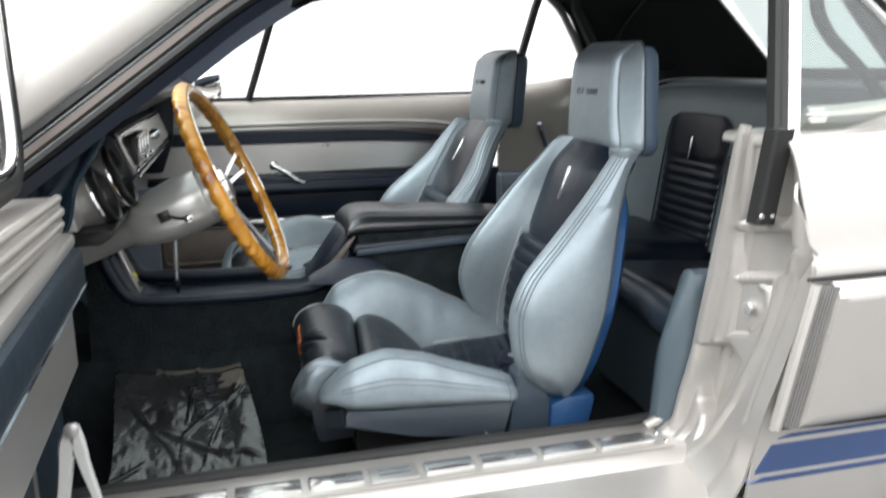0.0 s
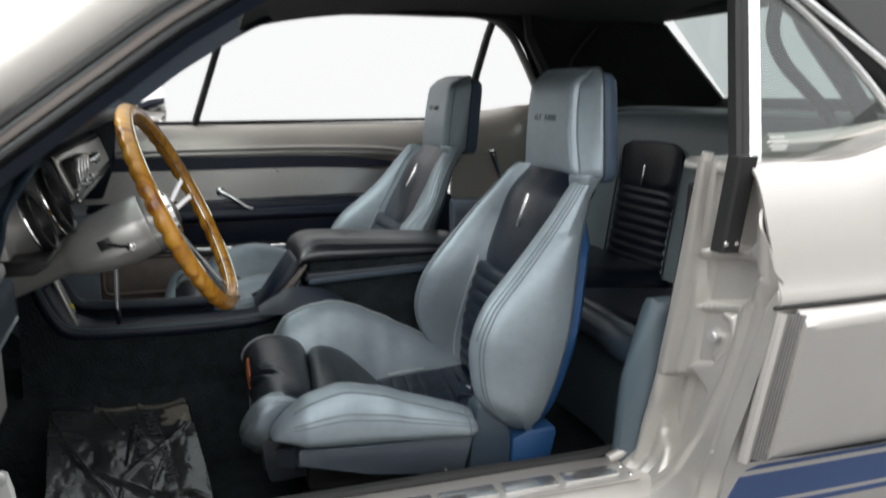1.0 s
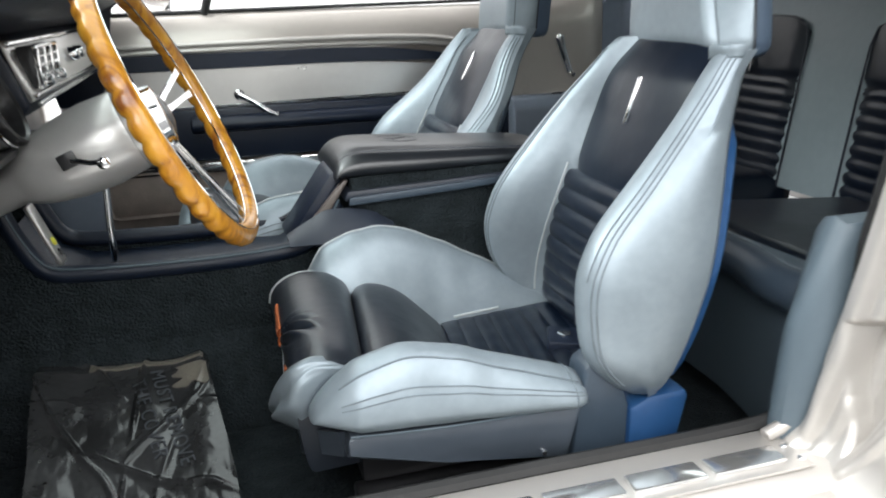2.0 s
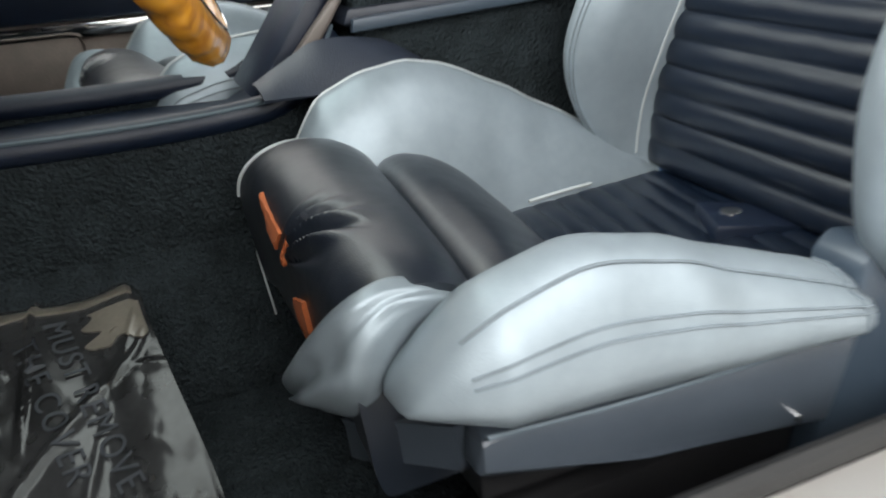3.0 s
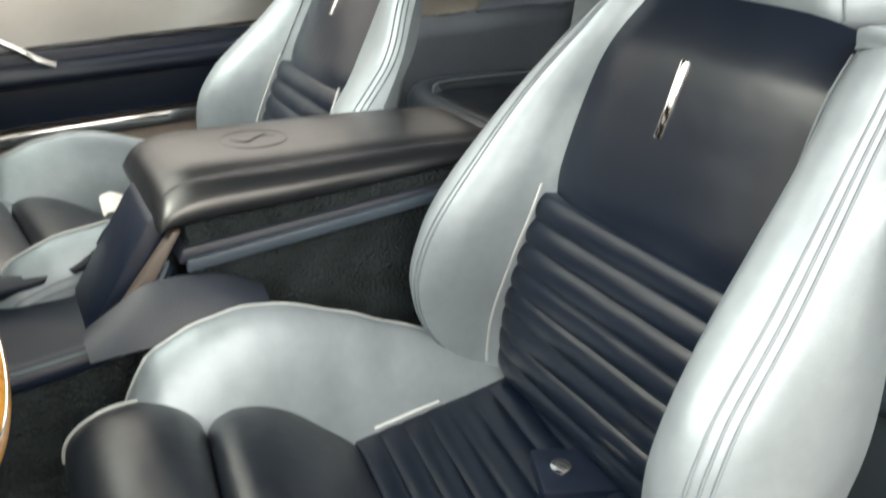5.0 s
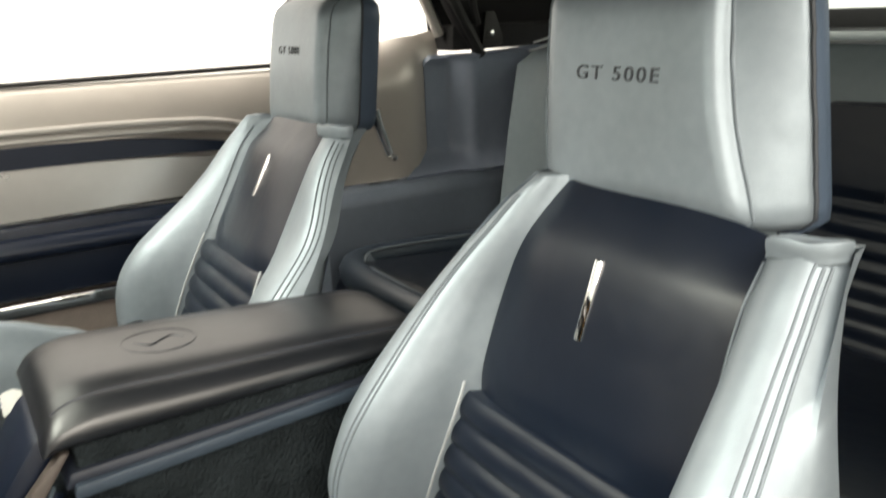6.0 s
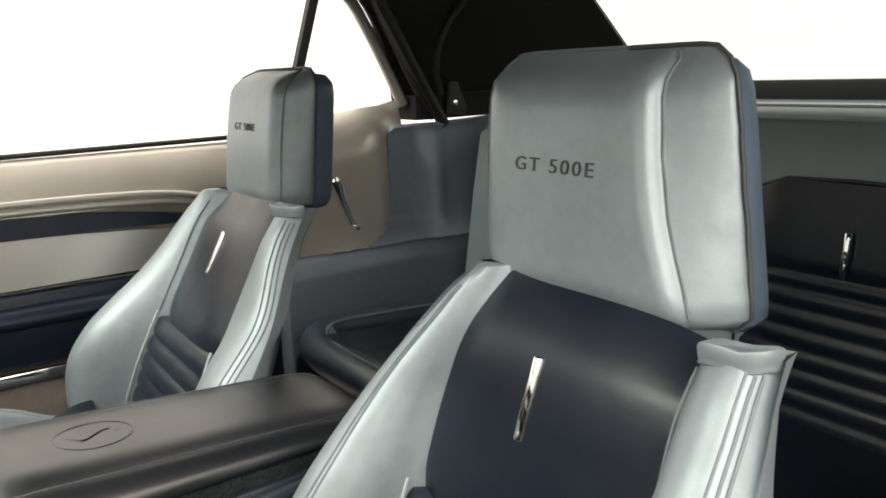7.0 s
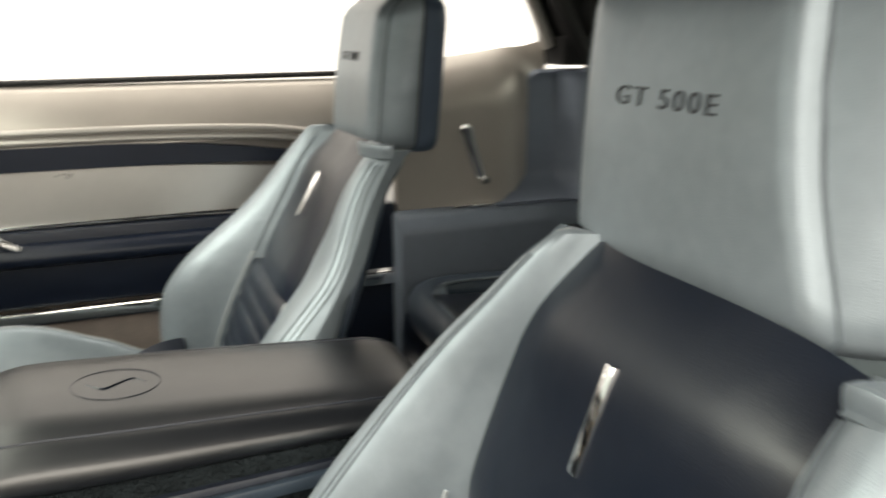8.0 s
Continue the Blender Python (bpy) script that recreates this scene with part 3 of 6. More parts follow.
def build_seat(at, m, label):
    """m: +1 driver, -1 passenger, which is its mirror image."""
    seat = thing("front_seat", label, "seat", at, "front seats")
    # cushion centre with its front roll, a plain panel and cross pleats
    rings, pleats = [], []
    for y in steps(-0.152, 0.152, 84):
        e = abs(y) / 0.152
        wide = max(0, y / 0.152)
        line = cushion_line(y)
        ring, run = [], 0.0
        for i, (x, z, kind) in enumerate(line):
            run += math.hypot(x - line[i - 1][0], z - line[i - 1][1]) if i and z > 0.484 else 0.0
            k = min(1, max(0, (seam_x(y) - x) / 0.03))
            yy = y * (1 + 0.17 * wide**2 * k)
            wr = 0.0016 * noise.noise((x * 22, y * 9, 2.0)) if kind < 2 else 0.0012 * noise.noise((x * 18, y * 26, 6.0))
            lift = gather(y, run) if kind == 0 else 0.0
            drop = 0.010 * e**6 if kind else 0.012 * wide**10 + 0.010 * max(0, -y / 0.152) ** 6
            if kind == 2:
                drop = 0.004 * e**6
            ring.append((x - 0.6 * lift, m * yy, z - drop + wr + 0.8 * lift, kind))
        pleats.append([p[:3] for p in ring if p[3] == 2] + [(-0.05, m * y, 0.40), (-0.27, m * y, 0.395)])
        rings.append([p[:3] for p in ring if p[3] < 2] + [(-0.28, m * y, 0.385), (-0.44, m * y, 0.385)])
    part("seat_cushion", loft(rings), LEATHER_LIT, seat, "navy-black leather front roll and panel in a lighter lit tone", 60)
    part("pleated_cushion", loft(pleats), LEATHER_DARK, seat, "cross-pleated navy-black leather seat centre", 60)
    for s in (-1, 1):
        q = s * m
        more = (0.022 if m < 0 and q > 0 else 0.0, 0.0 if m > 0 else (0.024 if q < 0 else 0.052))
        rq = q if m > 0 else 1
        b = part("bolster", seat_bolster(s, rq), LEATHER, seat, "silver-blue leather side bolster", 70)
        if rq > 0:
            part("piping", tube(bolster_line(s, rq, 0.1), 0.0015, 6), PIPING, b)
        else:
            part("seam", tube(bolster_line(s, rq, 1.6, 0.10), 0.0012, 6), STITCH, b)
            part("end_seam", tube([Vector(p) + Vector((0.0006, s * 0.0006, 0.0006)) for p in bolster_ring(s, rq, -0.200)[4:12]], 0.0010, 5), STITCH, b)
        for f in ((2.55, 2.78) if rq > 0 else (3.35, 3.75)):
            part("stitching", tube(bolster_line(s, rq, f, 0.10), 0.0010, 5), STITCH, b)
        if q < 0:
            # crumpled soft corner between the roll and the side
            near = smooth_path([(-0.432, -0.122, 0.500), (-0.469, -0.140, 0.520), (-0.491, -0.143, 0.527), (-0.509, -0.145, 0.524), (-0.523, -0.138, 0.512), (-0.535, -0.122, 0.490), (-0.543, -0.098, 0.462), (-0.546, -0.070, 0.434), (-0.540, -0.050, 0.410)], 40)
            far = smooth_path([(-0.428, -0.150, 0.500), (-0.462, -0.158, 0.508), (-0.484, -0.160, 0.503), (-0.497, -0.162, 0.492), (-0.506, -0.162, 0.478), (-0.512, -0.158, 0.462), (-0.518, -0.142, 0.443), (-0.528, -0.105, 0.424), (-0.532, -0.060, 0.408)], 40)
            rings = []
            for i, (a, b2) in enumerate(zip(near, far)):
                a, b2 = Vector(a), Vector(b2)
                t = i / 40
                ring = []
                for j in range(17):
                    v = j / 16
                    p = a.lerp(b2, v)
                    fat = math.sin(math.pi * min(1, v * 0.94 + 0.06)) * math.sin(math.pi * min(1, t * 0.8 + 0.16)) ** 0.7
                    fold = 0.0085 * math.sin(v * 8.5 + 2.6 * t + 1.8 * noise.noise((t * 4, v * 2, 3))) * math.sin(math.pi * v) * min(1, max(0, t - 0.2) * 2.5) + 0.004 * noise.noise((t * 9, v * 6, 1.0)) * math.sin(math.pi * v)
                    out = Vector((-0.66, -0.62, 0.42)) * (0.017 * fat + fold)
                    ring.append((p.x + out.x, m * (p.y + out.y), p.z + out.z))
                ring += [(b2.x + 0.02, m * (b2.y + 0.03), b2.z - 0.03), (a.x + 0.02, m * (a.y + 0.02), a.z - 0.03)]
                rings.append(ring)
            part("front_corner", loft(rings), LEATHER, seat, "creased silver-blue leather corner", 80)
        else:
            edge = [(x - 0.001, s * 0.1785, z - 0.011) for x, z, kind in cushion_line(0.152) if kind == 0 and 0.487 < z and x < seam_x(0.152) - 0.03]
            part("piping", tube(smooth_path(edge[::3], 30), 0.0016, 6), PIPING, seat)
        # backrest side
        b = part("back_bolster", back_bolster(s, q, more), LEATHER, seat, "silver-blue leather backrest bolster", 70)
        part("piping", tube([(curve(BACK_C, z) - 0.008, s * (min(curve(BACK_A[q], z), side_width(q, more, z) - 0.012) + 0.0015), z) for z in steps(0.45, 0.665, 20)], 0.0017, 6), PIPING, b)
        if q < 0:
            part("seam", tube([(curve(BACK_C, z) - 0.006, s * (curve(BACK_A[q], z) + 0.001), z) for z in steps(0.665, 0.828, 14)], 0.0011, 6), STITCH, b)
        for k in (4.45, 4.75) if q > 0 and m > 0 else (6.55, 6.95):
            part("stitching", tube(back_line(s, q, more, k, 0.46, 0.835), 0.0012, 5), STITCH, b)
        if q * m < 0:
            # hemmed leather edge folded over the top of the side
            top = 0.850 if q > 0 else 0.844
            base_ring = [(0.0045, 0.139), (0.0015, 0.146), (0.0010, 0.156), (0.0025, 0.168), (0.007, 0.1780), (0.016, 0.1830), (0.024, 0.1830), (0.0255, 0.178), (0.016, 0.168), (0.014, 0.156), (0.0145, 0.147), (0.012, 0.139)]
            base_ring = [(x, y + more[0] * (y - 0.137) / 0.046) for x, y in base_ring]
            rings = []
            for dz, grow, close in ((-0.0085, 0.0, 0.12), (-0.0080, 0.0004, 0), (-0.0065, 0.0012, 0), (-0.0045, 0.0004, 0), (-0.0035, 0.0008, 0), (0.0005, 0.0014, 0), (0.0040, 0.0016, 0), (0.0060, 0.0008, 0), (0.0062, 0.0, 0.15), (0.0045, 0.0, 0.6)):
                ring = []
                for x, y in base_ring:
                    away = Vector((x - 0.010, 0.3 * (y - 0.160))).normalized() * grow
                    wv = 0.0022 * noise.noise((x * 40, y * 45, 7.0))
                    x, y = x + (0.010 - x) * close, y + (0.160 - y) * close * 0.4
                    ring.append((0.003 + x + away.x, s * (y + away.y - 0.003), top + dz + wv - 0.004 * max(0, (0.150 - y) / 0.012)))
                rings.append(ring)
            part("shoulder_hem", loft(rings), LEATHER, b, "folded leather shoulder hem", 50)
            part("stitching", tube(back_line(s, q, more, 6.1, 0.60, 0.838), 0.0010, 5), STITCH, b)
    # backrest centre: pleats below, plain panel above
    prof = []
    for z in [0.44 + 0.215 * i / 100 for i in range(101)]:
        prof.append((curve(BACK_C, z), 0.0015 + 0.006 * abs(math.sin((z - 0.44) * math.pi / 0.0269)) ** 0.6, z))
    rings = []
    for y in steps(-0.164, 0.164, 24):
        e = abs(y) / 0.165
        k = 1 - min(1, e) ** 8
        rings.append([(x - p * k + 0.008 * e**6 + 0.0008 * noise.noise((y * 30, z * 40, 2)), y, z) for x, p, z in prof] + [(prof[-1][0] + 0.03, y, 0.655), (prof[0][0] + 0.03, y, 0.44)])
    part("pleated_panel", loft(rings), LEATHER_DARK, seat, "pleated navy-black leather lower back", 60)
    prof = [(curve(BACK_C, z) - 0.004 * math.sin(min(1, (z - 0.655) / 0.03) * math.pi / 2) * math.sin(min(1, (0.847 - z) / 0.03) * math.pi / 2) - 0.001, z) for z in steps(0.655, 0.847, 30)]
    rings = []
    for y in steps(-0.133, 0.133, 20):
        d = 0.014 * (abs(y) / 0.13) ** 3.4
        rings.append([(x + d + 0.0012 * noise.noise((y * 12, z * 14, 8)), y * (1 - (0.22 if y * m > 0 else 0.03) * max(0, (z - 0.775) / 0.07) ** 1.5), z - 0.016 * max(0, -y * m / 0.133) ** 4 * max(0, (z - 0.80) / 0.047)) for x, z in prof] + [(0.06, y, 0.822), (prof[0][0] + 0.03, y, 0.655)])
    part("upper_panel", loft(rings), LEATHER_DARK, seat, "smooth navy-black leather upper back", 60)
    em = box(-0.004, 0.004, -0.0045, 0.0045, -0.033, 0.033, 0.002)
    bmesh.ops.transform(em, matrix=pose(-0.0150 if m > 0 else -0.0262, 0, 0.770, 0, 20 if m > 0 else 29, 0), verts=em.verts)
    part("badge", em, CHROME, seat, "slim vertical chrome badge")
    deep = 0.0 if m > 0 else 0.012
    hr = part("headrest", headrest_bm(deep, m), LEATHER, seat, "tall silver-blue leather headrest", 60)
    part("seam", tube(headrest_line(0.02, deep, 1, 71, m), 0.0012, 6), STITCH, hr)
    part("seam", tube(headrest_line(0.985, deep, 1, 71, m), 0.0018, 6), INK, hr)
    ly = 0.0385 if m > 0 else 0.030
    place = Matrix.Translation((0.0439 if m > 0 else 0.0448, ly, 0.9385 if m > 0 else 0.9455)) @ Matrix(((0, 0.11, -1, 0), (-1, 0, 0, 0), (0, 1, 0.11, 0), (0, 0, 0, 1)))
    words("lettering", "GT 500E", 0.0215, place, INK, hr, "dark embroidered lettering", 0.0006, (0.091 if m > 0 else 0.080, 0.0112))
    if m < 0:
        for ob in seat.children:
            if ob.name.split(".")[0] in ("seat_cushion", "pleated_cushion", "bolster", "front_corner", "seat_base", "front_base", "piping"):
                ob.location, ob.scale = (-0.022, -0.025, 0.004), (1.18, 1.0, 1.0)
    part("back_shell", shell_bm(m), SHELL_BLUE if m > 0 else SHELL_SHEEN, seat, "blue moulded seat back shell", 50)
    part("headrest_shell", headrest_shell_bm(m), SHELL_SHEEN, seat, "blue moulded headrest back in a greyer sheen tone", 50)
    if m < 0:
        # the passenger backrest leans back more
        for ob in seat.children:
            if ob.name.split(".")[0] in ("back_bolster", "pleated_panel", "upper_panel", "back_shell"):
                for piece in [ob, *ob.children]:
                    for v in piece.data.vertices:
                        v.co.x -= 0.20 * max(0.0, 0.825 - v.co.z)
    # base
    lip = [(-0.468, 0.456), (-0.43, 0.453), (-0.39, 0.450), (-0.32, 0.447), (-0.25, 0.446), (-0.195, 0.445)]
    outline = [(-0.474, 0.430), (-0.470, 0.45)] + lip + [(-0.190, 0.44), (-0.208, 0.376), (-0.36, 0.402)]
    base = part("seat_base", box(-0.45, -0.20, -0.165, 0.165, 0.362, 0.418, 0.006), BLACK, seat, "black seat base tray")
    for s in (-1, 1):
        part("side_skirt", extrude(outline, "y", *sorted((s * 0.192, s * 0.214)), 0.004), PAN, base, "slate satin plastic side skirt")
        part("base_lip", tube(smooth_path([(x, s * 0.2145, z) for x, z in lip], 20), 0.0016, 6), SLATE_MID, base, "pale edge of the seat base")
    plate_line = [(-0.478, -0.192, 0.452), (-0.500, -0.150, 0.436), (-0.514, -0.118, 0.420), (-0.518, -0.100, 0.412)]
    part("front_base", loft([[(x, m * y, z), (x + 0.004, m * (y - 0.001), z + 0.001), (x + 0.010, m * (y + 0.004), z - 0.002), (x + 0.012, m * (y + 0.006), z - 0.028), (x + 0.004, m * y, z - 0.032), (x + 0.002, m * y, z - 0.006)] for x, y, z in smooth_path(plate_line, 24)]), PAN, seat, "slate satin plastic front plate")
    part("front_edge", tube([(-0.514, 0.115 * m, 0.386), (-0.507, 0.200 * m, 0.392), (-0.502, 0.262 * m, 0.399)], 0.0011, 6), PIPING, seat, "thin pale trim edge")
    for s in (-1, 1):
        tall = 0.058 if s * m < 0 else 0.0
        part("hinge_cover", extrude([(-0.205, 0.31), (-0.188, 0.42), (-0.180, 0.424 + tall), (-0.165, 0.432 + 1.05 * tall), (-0.140, 0.430 + tall), (-0.118, 0.425), (-0.122, 0.31)], "y", *sorted((s * 0.155, s * 0.200)), 0.006), HINGE, seat, "slate recliner cover")
        part("hinge_skirt", extrude([(-0.122, 0.30), (-0.118, 0.42), (-0.09, 0.432), (-0.040, 0.434), (-0.036, 0.424), (-0.064, 0.30)], "y", *sorted((s * 0.150, s * 0.203)), 0.006), SHELL_BLUE, seat, "blue plastic seat skirt")
    for s in (-1, 1):
        part("bolt", lathe([(0, 0.0035), (0.002, 0.003), (0.0025, 0.001)], (-0.238, s * 0.214, 0.390), (-0.238, s * 0.3, 0.390), 12), CHROME, seat)
        part("slide_rail", box(-0.46, -0.08, *sorted((s * 0.15, s * 0.18)), 0.262, 0.36, 0.004), BLACK, seat, "black steel seat slide rail")
    part("piping", tube(smooth_path([(-0.240, 0.141 * m, 0.429), (-0.20, 0.1415 * m, 0.432), (-0.165, 0.1415 * m, 0.434)], 8), 0.002, 6), PIPING, seat)
    return seat


driver = build_seat((0, -0.35, 0), 1, "silver-blue and navy leather bucket seat with torn front edge")
passenger = build_seat((0, 0.340, 0), -1, "silver-blue and navy leather bucket seat with tall headrest")
for name, a, b, c, d in (("torn_foam", (0.084, 0.5115), (0.080, 0.508), (0.024, 0.486), (0.010, 0.503)), ("torn_foam", (-0.013, 0.511), (-0.014, 0.508), (-0.001, 0.482), (0.005, 0.486)), ("torn_foam", (-0.002, 0.456), (-0.010, 0.428), (-0.044, 0.438), (-0.046, 0.474))):
    # ragged splits in the roll's front: from edge a-b to edge d-c
    rings = []
    for i in range(19):
        t = i / 18
        ring = []
        for j in range(7):
            f = j / 6
            rag = 0.0022 * noise.noise((t * 7, f * 3, a[0] * 40)) * (1 - abs(2 * f - 1) * 0.3)
            y = (a[0] + (d[0] - a[0]) * t) * (1 - f) + (b[0] + (c[0] - b[0]) * t) * f + rag
            z = (a[1] + (d[1] - a[1]) * t) * (1 - f) + (b[1] + (c[1] - b[1]) * t) * f + rag
            ring.append((roll_front(y, z) - 0.0030 - 0.001 * math.sin(f * math.pi) - 0.0008 * noise.noise((t * 9, f * 8, 2)), y, z))
        rings.append(ring + [(ring[6][0] + 0.010, ring[6][1], ring[6][2]), (ring[0][0] + 0.010, ring[0][1], ring[0][2])])
    part(name, loft(rings), FOAM, driver, "orange foam showing through torn leather")

# ---- seat belts ----
buckle = thing("seat_belt_buckle", "black seat belt buckle with metal button lying on the seat", "seat belt", (-0.112, -0.362, -0.022))
body = box(-0.036, 0.040, -0.030, 0.030, -0.010, 0.012, 0.004)
bmesh.ops.transform(body, matrix=pose(0, -0.01, 0.455, 0, 4, -22), verts=body.verts)
part("body", body, NAVY, buckle, "black plastic buckle body")
part("button", lathe([(0, 0.010), (0.003, 0.010), (0.004, 0.006), (0.004, 0.001)], (-0.010, -0.004, 0.4665), (-0.010, -0.004, 0.6), 16), CHROME, buckle, "round chrome release button")
strap = sheet(lambda u, v: (0.03 + 0.07 * u, -0.03 + 0.045 * v - 0.05 * u, 0.453 + 0.003 * math.sin(u * 6)), 8, 3, 0.003)
part("strap", strap, SLATE_DARK, buckle, "slate webbing strap")
belt = thing("lap_belt", "slate webbing lap belt folded over the console edge", "seat belt", (0, 0, 0))


def belt_at(u, v):
    x = -0.480 + 0.17 * u
    hi = curve([(0, 0.560), (0.2, 0.578), (0.40, 0.594), (0.78, 0.588), (1, 0.566)], u)
    lo = 0.553 - 0.006 * u
    return (x, -0.100 - 0.045 * v + 0.004 * math.sin(u * 5), hi + (lo - hi) * v + 0.004 * math.sin(v * 3.1))


part("webbing", sheet(belt_at, 20, 8, 0.003), SLATE_DARK, belt)
part("hem", tube([tuple(Vector(belt_at(u, 0.06)) + Vector((0, -0.001, 0.001))) for u in steps(0.1, 0.95, 16)], 0.0012, 5), STITCH, belt)
belt = thing("lap_belt", "black webbing lap belt across the passenger seat", "seat belt", (0, 0, 0))
part("webbing", sheet(lambda u, v: (-0.17 + 0.05 * v, 0.17 + 0.16 * u, 0.50 + 0.03 * math.cos(u * 3) - 0.02 * v), 10, 4, 0.003), BLACK, belt)

# ---- steering wheel and column ----
WC = Vector((-0.614, -0.334, 0.800))
WN = Vector((0.901, -0.125, 0.415)).normalized()
WU = (Vector((-0.45, 0, 0.893)) - WN * WN.dot(Vector((-0.45, 0, 0.893)))).normalized()
WS = WU.cross(WN)
wheel = thing("steering_wheel", "wood-rimmed steering wheel with polished spokes on a grey column", "steering wheel", WC)


def wheel_at(a, r, d):
    return WS * (r * math.cos(a)) + WU * (r * math.sin(a)) + WN * d


rings = []
for i in range(240):
    a = i * math.tau / 240
    notch = 0.0040 * (abs(math.sin(a * 20)) ** 0.6)
    ring = []
    for k in range(12):
        b = k * math.tau / 12
        rr = 0.0120 + notch * max(0, -math.sin(b - 0.5)) ** 0.7
        ring.append(wheel_at(a, 0.1695 + rr * math.cos(b), rr * 0.95 * math.sin(b)))
    rings.append(ring)
rings.append(rings[0])
rim = part("rim", loft(rings, caps=False), WOOD, wheel, "varnished wooden rim with finger grips", 60)
part("inlay", tube([wheel_at(i * math.tau / 96, 0.169, 0.0118) for i in range(96)], 0.0008, 5, True), CHROME, rim)
part("inlay", tube([wheel_at(i * math.tau / 96, 0.1573, 0.0) for i in range(96)], 0.0010, 5, True), CHROME, rim)
for a in (math.radians(4), math.radians(176), math.radians(-90)):
    arm = part("spoke", tube([wheel_at(a, r, -0.028) for r in (0.020, 0.044)], 0.006, 8), CHROME, wheel, "slotted polished metal spoke")
    for side in (-1, 1):
        bm = loft([[wheel_at(a, r, -0.030 + 0.030 * (r / 0.16)) + WN.cross(wheel_at(a, 1, 0)) * (off * side + w * s) + WN * h for s, h in ((-1, -0.0015), (1, -0.0015), (1, 0.0015), (-1, 0.0015))] for r, off, w in ((0.036, 0.005, 0.005), (0.07, 0.009, 0.0038), (0.115, 0.013, 0.0035), (0.158, 0.018, 0.005))])
        part("bar", bm, CHROME, arm)
part("hub", lathe([(-0.045, 0.030), (-0.036, 0.034), (-0.022, 0.036), (-0.016, 0.030), (-0.010, 0.018), (-0.009, 0.001)], (0, 0, 0), WN, 32), BLACK, wheel, "black hub with round cap")

column = thing("steering_column", "grey metal steering column with bell-shaped shroud", "steering column", (0, 0, 0))
ca, cb = Vector((-0.645, -0.350, 0.788)), Vector((-0.945, -0.362, 0.668))
part("shroud", lathe([(0, 0.030), (0.004, 0.044), (0.020, 0.0475), (0.022, 0.0465), (0.025, 0.048), (0.06, 0.050), (0.10, 0.046), (0.135, 0.037), (0.152, 0.029), (0.158, 0.0245), (0.32, 0.0235)], ca, cb, 40), COLUMN, column, "", 50)
part("hub_ring", lathe([(-0.022, 0.030), (-0.02, 0.036), (0.0, 0.040), (0.006, 0.042)], ca, cb, 32), CHROME, column, "bright collar behind the wheel")
sw = box(-0.0095, 0.0095, -0.003, 0.003, -0.0085, 0.0085, 0.0015)
bmesh.ops.transform(sw, matrix=pose(-0.727, -0.4145, 0.760, 0, -22, 0), verts=sw.verts)
part("hazard_switch", sw, BLACK, column, "small black hazard switch")
part("lever", tube([(-0.723, -0.416, 0.760), (-0.705, -0.422, 0.757), (-0.687, -0.426, 0.757)], [0.003, 0.003, 0.0035], 8), CHROME, column, "short chrome lever")
part("lever_tip", lathe([(0, 0.002), (0.002, 0.006), (0.008, 0.007), (0.010, 0.004), (0.0105, 0.001)], (-0.690, -0.422, 0.757), (-0.690, -0.5, 0.757), 14), CHROME, column)

# ---- centre console ----
console = thing("center_console", "navy console with padded black leather armrest", "console", (0, 0, 0))
AF = -0.396
TOP = [(AF, 0.650), (AF + 0.007, 0.668), (AF + 0.020, 0.681), (AF + 0.045, 0.688), (-0.28, 0.685), (-0.15, 0.677), (-0.05, 0.669), (-0.015, 0.664), (0.002, 0.655), (0.008, 0.642)]
LID = [(-0.084, 0.0), (-0.098, 0.14), (-0.103, 0.36), (-0.099, 0.58), (-0.088, 0.76), (-0.079, 0.84), (-0.075, 0.83), (-0.066, 0.93), (-0.04, 0.985), (0.005, 1.0), (0.05, 0.985), (0.076, 0.93), (0.085, 0.83), (0.089, 0.84), (0.098, 0.76), (0.109, 0.58), (0.113, 0.36), (0.108, 0.14), (0.094, 0.0)]


def lid_at(x, k):
    y, f = LID[k]
    end = min(1, (0.020 - x) / 0.05) ** 0.5
    taper = (0.88 + 0.12 * end) * (1 - 0.10 * max(0, (x + 0.25) / 0.25))
    zt = curve(TOP, x)
    return (x, 0.005 + (y - 0.005) * taper, 0.641 + (zt - 0.641) * f)


xs = [AF, AF + 0.003, AF + 0.007, AF + 0.013, AF + 0.020, AF + 0.030] + steps(AF + 0.045, -0.03, 18) + [-0.02, -0.01, -0.004, 0.002, 0.006, 0.008]
rings = [[lid_at(x, k) for k in range(len(LID))] for x in xs]
bm = loft(rings)
part("armrest", bm, LEATHER_ARM, console, "padded black leather armrest with embossed oval", 75)
for k in (6, 12):
    part("armrest_seam", tube([(p[0], p[1], p[2] + 0.0005) for p in (lid_at(x, k) for x in xs[3:-3])], 0.0011, 5), SLATE_DARK, console)
bm = extrude([(AF + 0.012, 0.606), (AF + 0.018, 0.622), (0.005, 0.634), (0.010, 0.624), (0.004, 0.619), (AF + 0.028, 0.604)], "y", -0.098, 0.108, 0.004)
part("armrest_rail", bm, SLATE_DARK, console, "slate plastic rail under the armrest")
part("rail_edge", extrude([(AF + 0.018, 0.600), (AF + 0.020, 0.613), (0.0, 0.631), (0.004, 0.620)], "y", -0.107, -0.0985, 0.002), HINGE, console, "pale slate ledge under the armrest")
part("rear_box", extrude([(AF + 0.026, 0.30), (AF + 0.024, 0.56), (AF + 0.024, 0.644), (0.0, 0.644), (0.02, 0.30)], "y", -0.092, 0.102, 0.005), CARPET, console, "dark carpet-covered storage box")
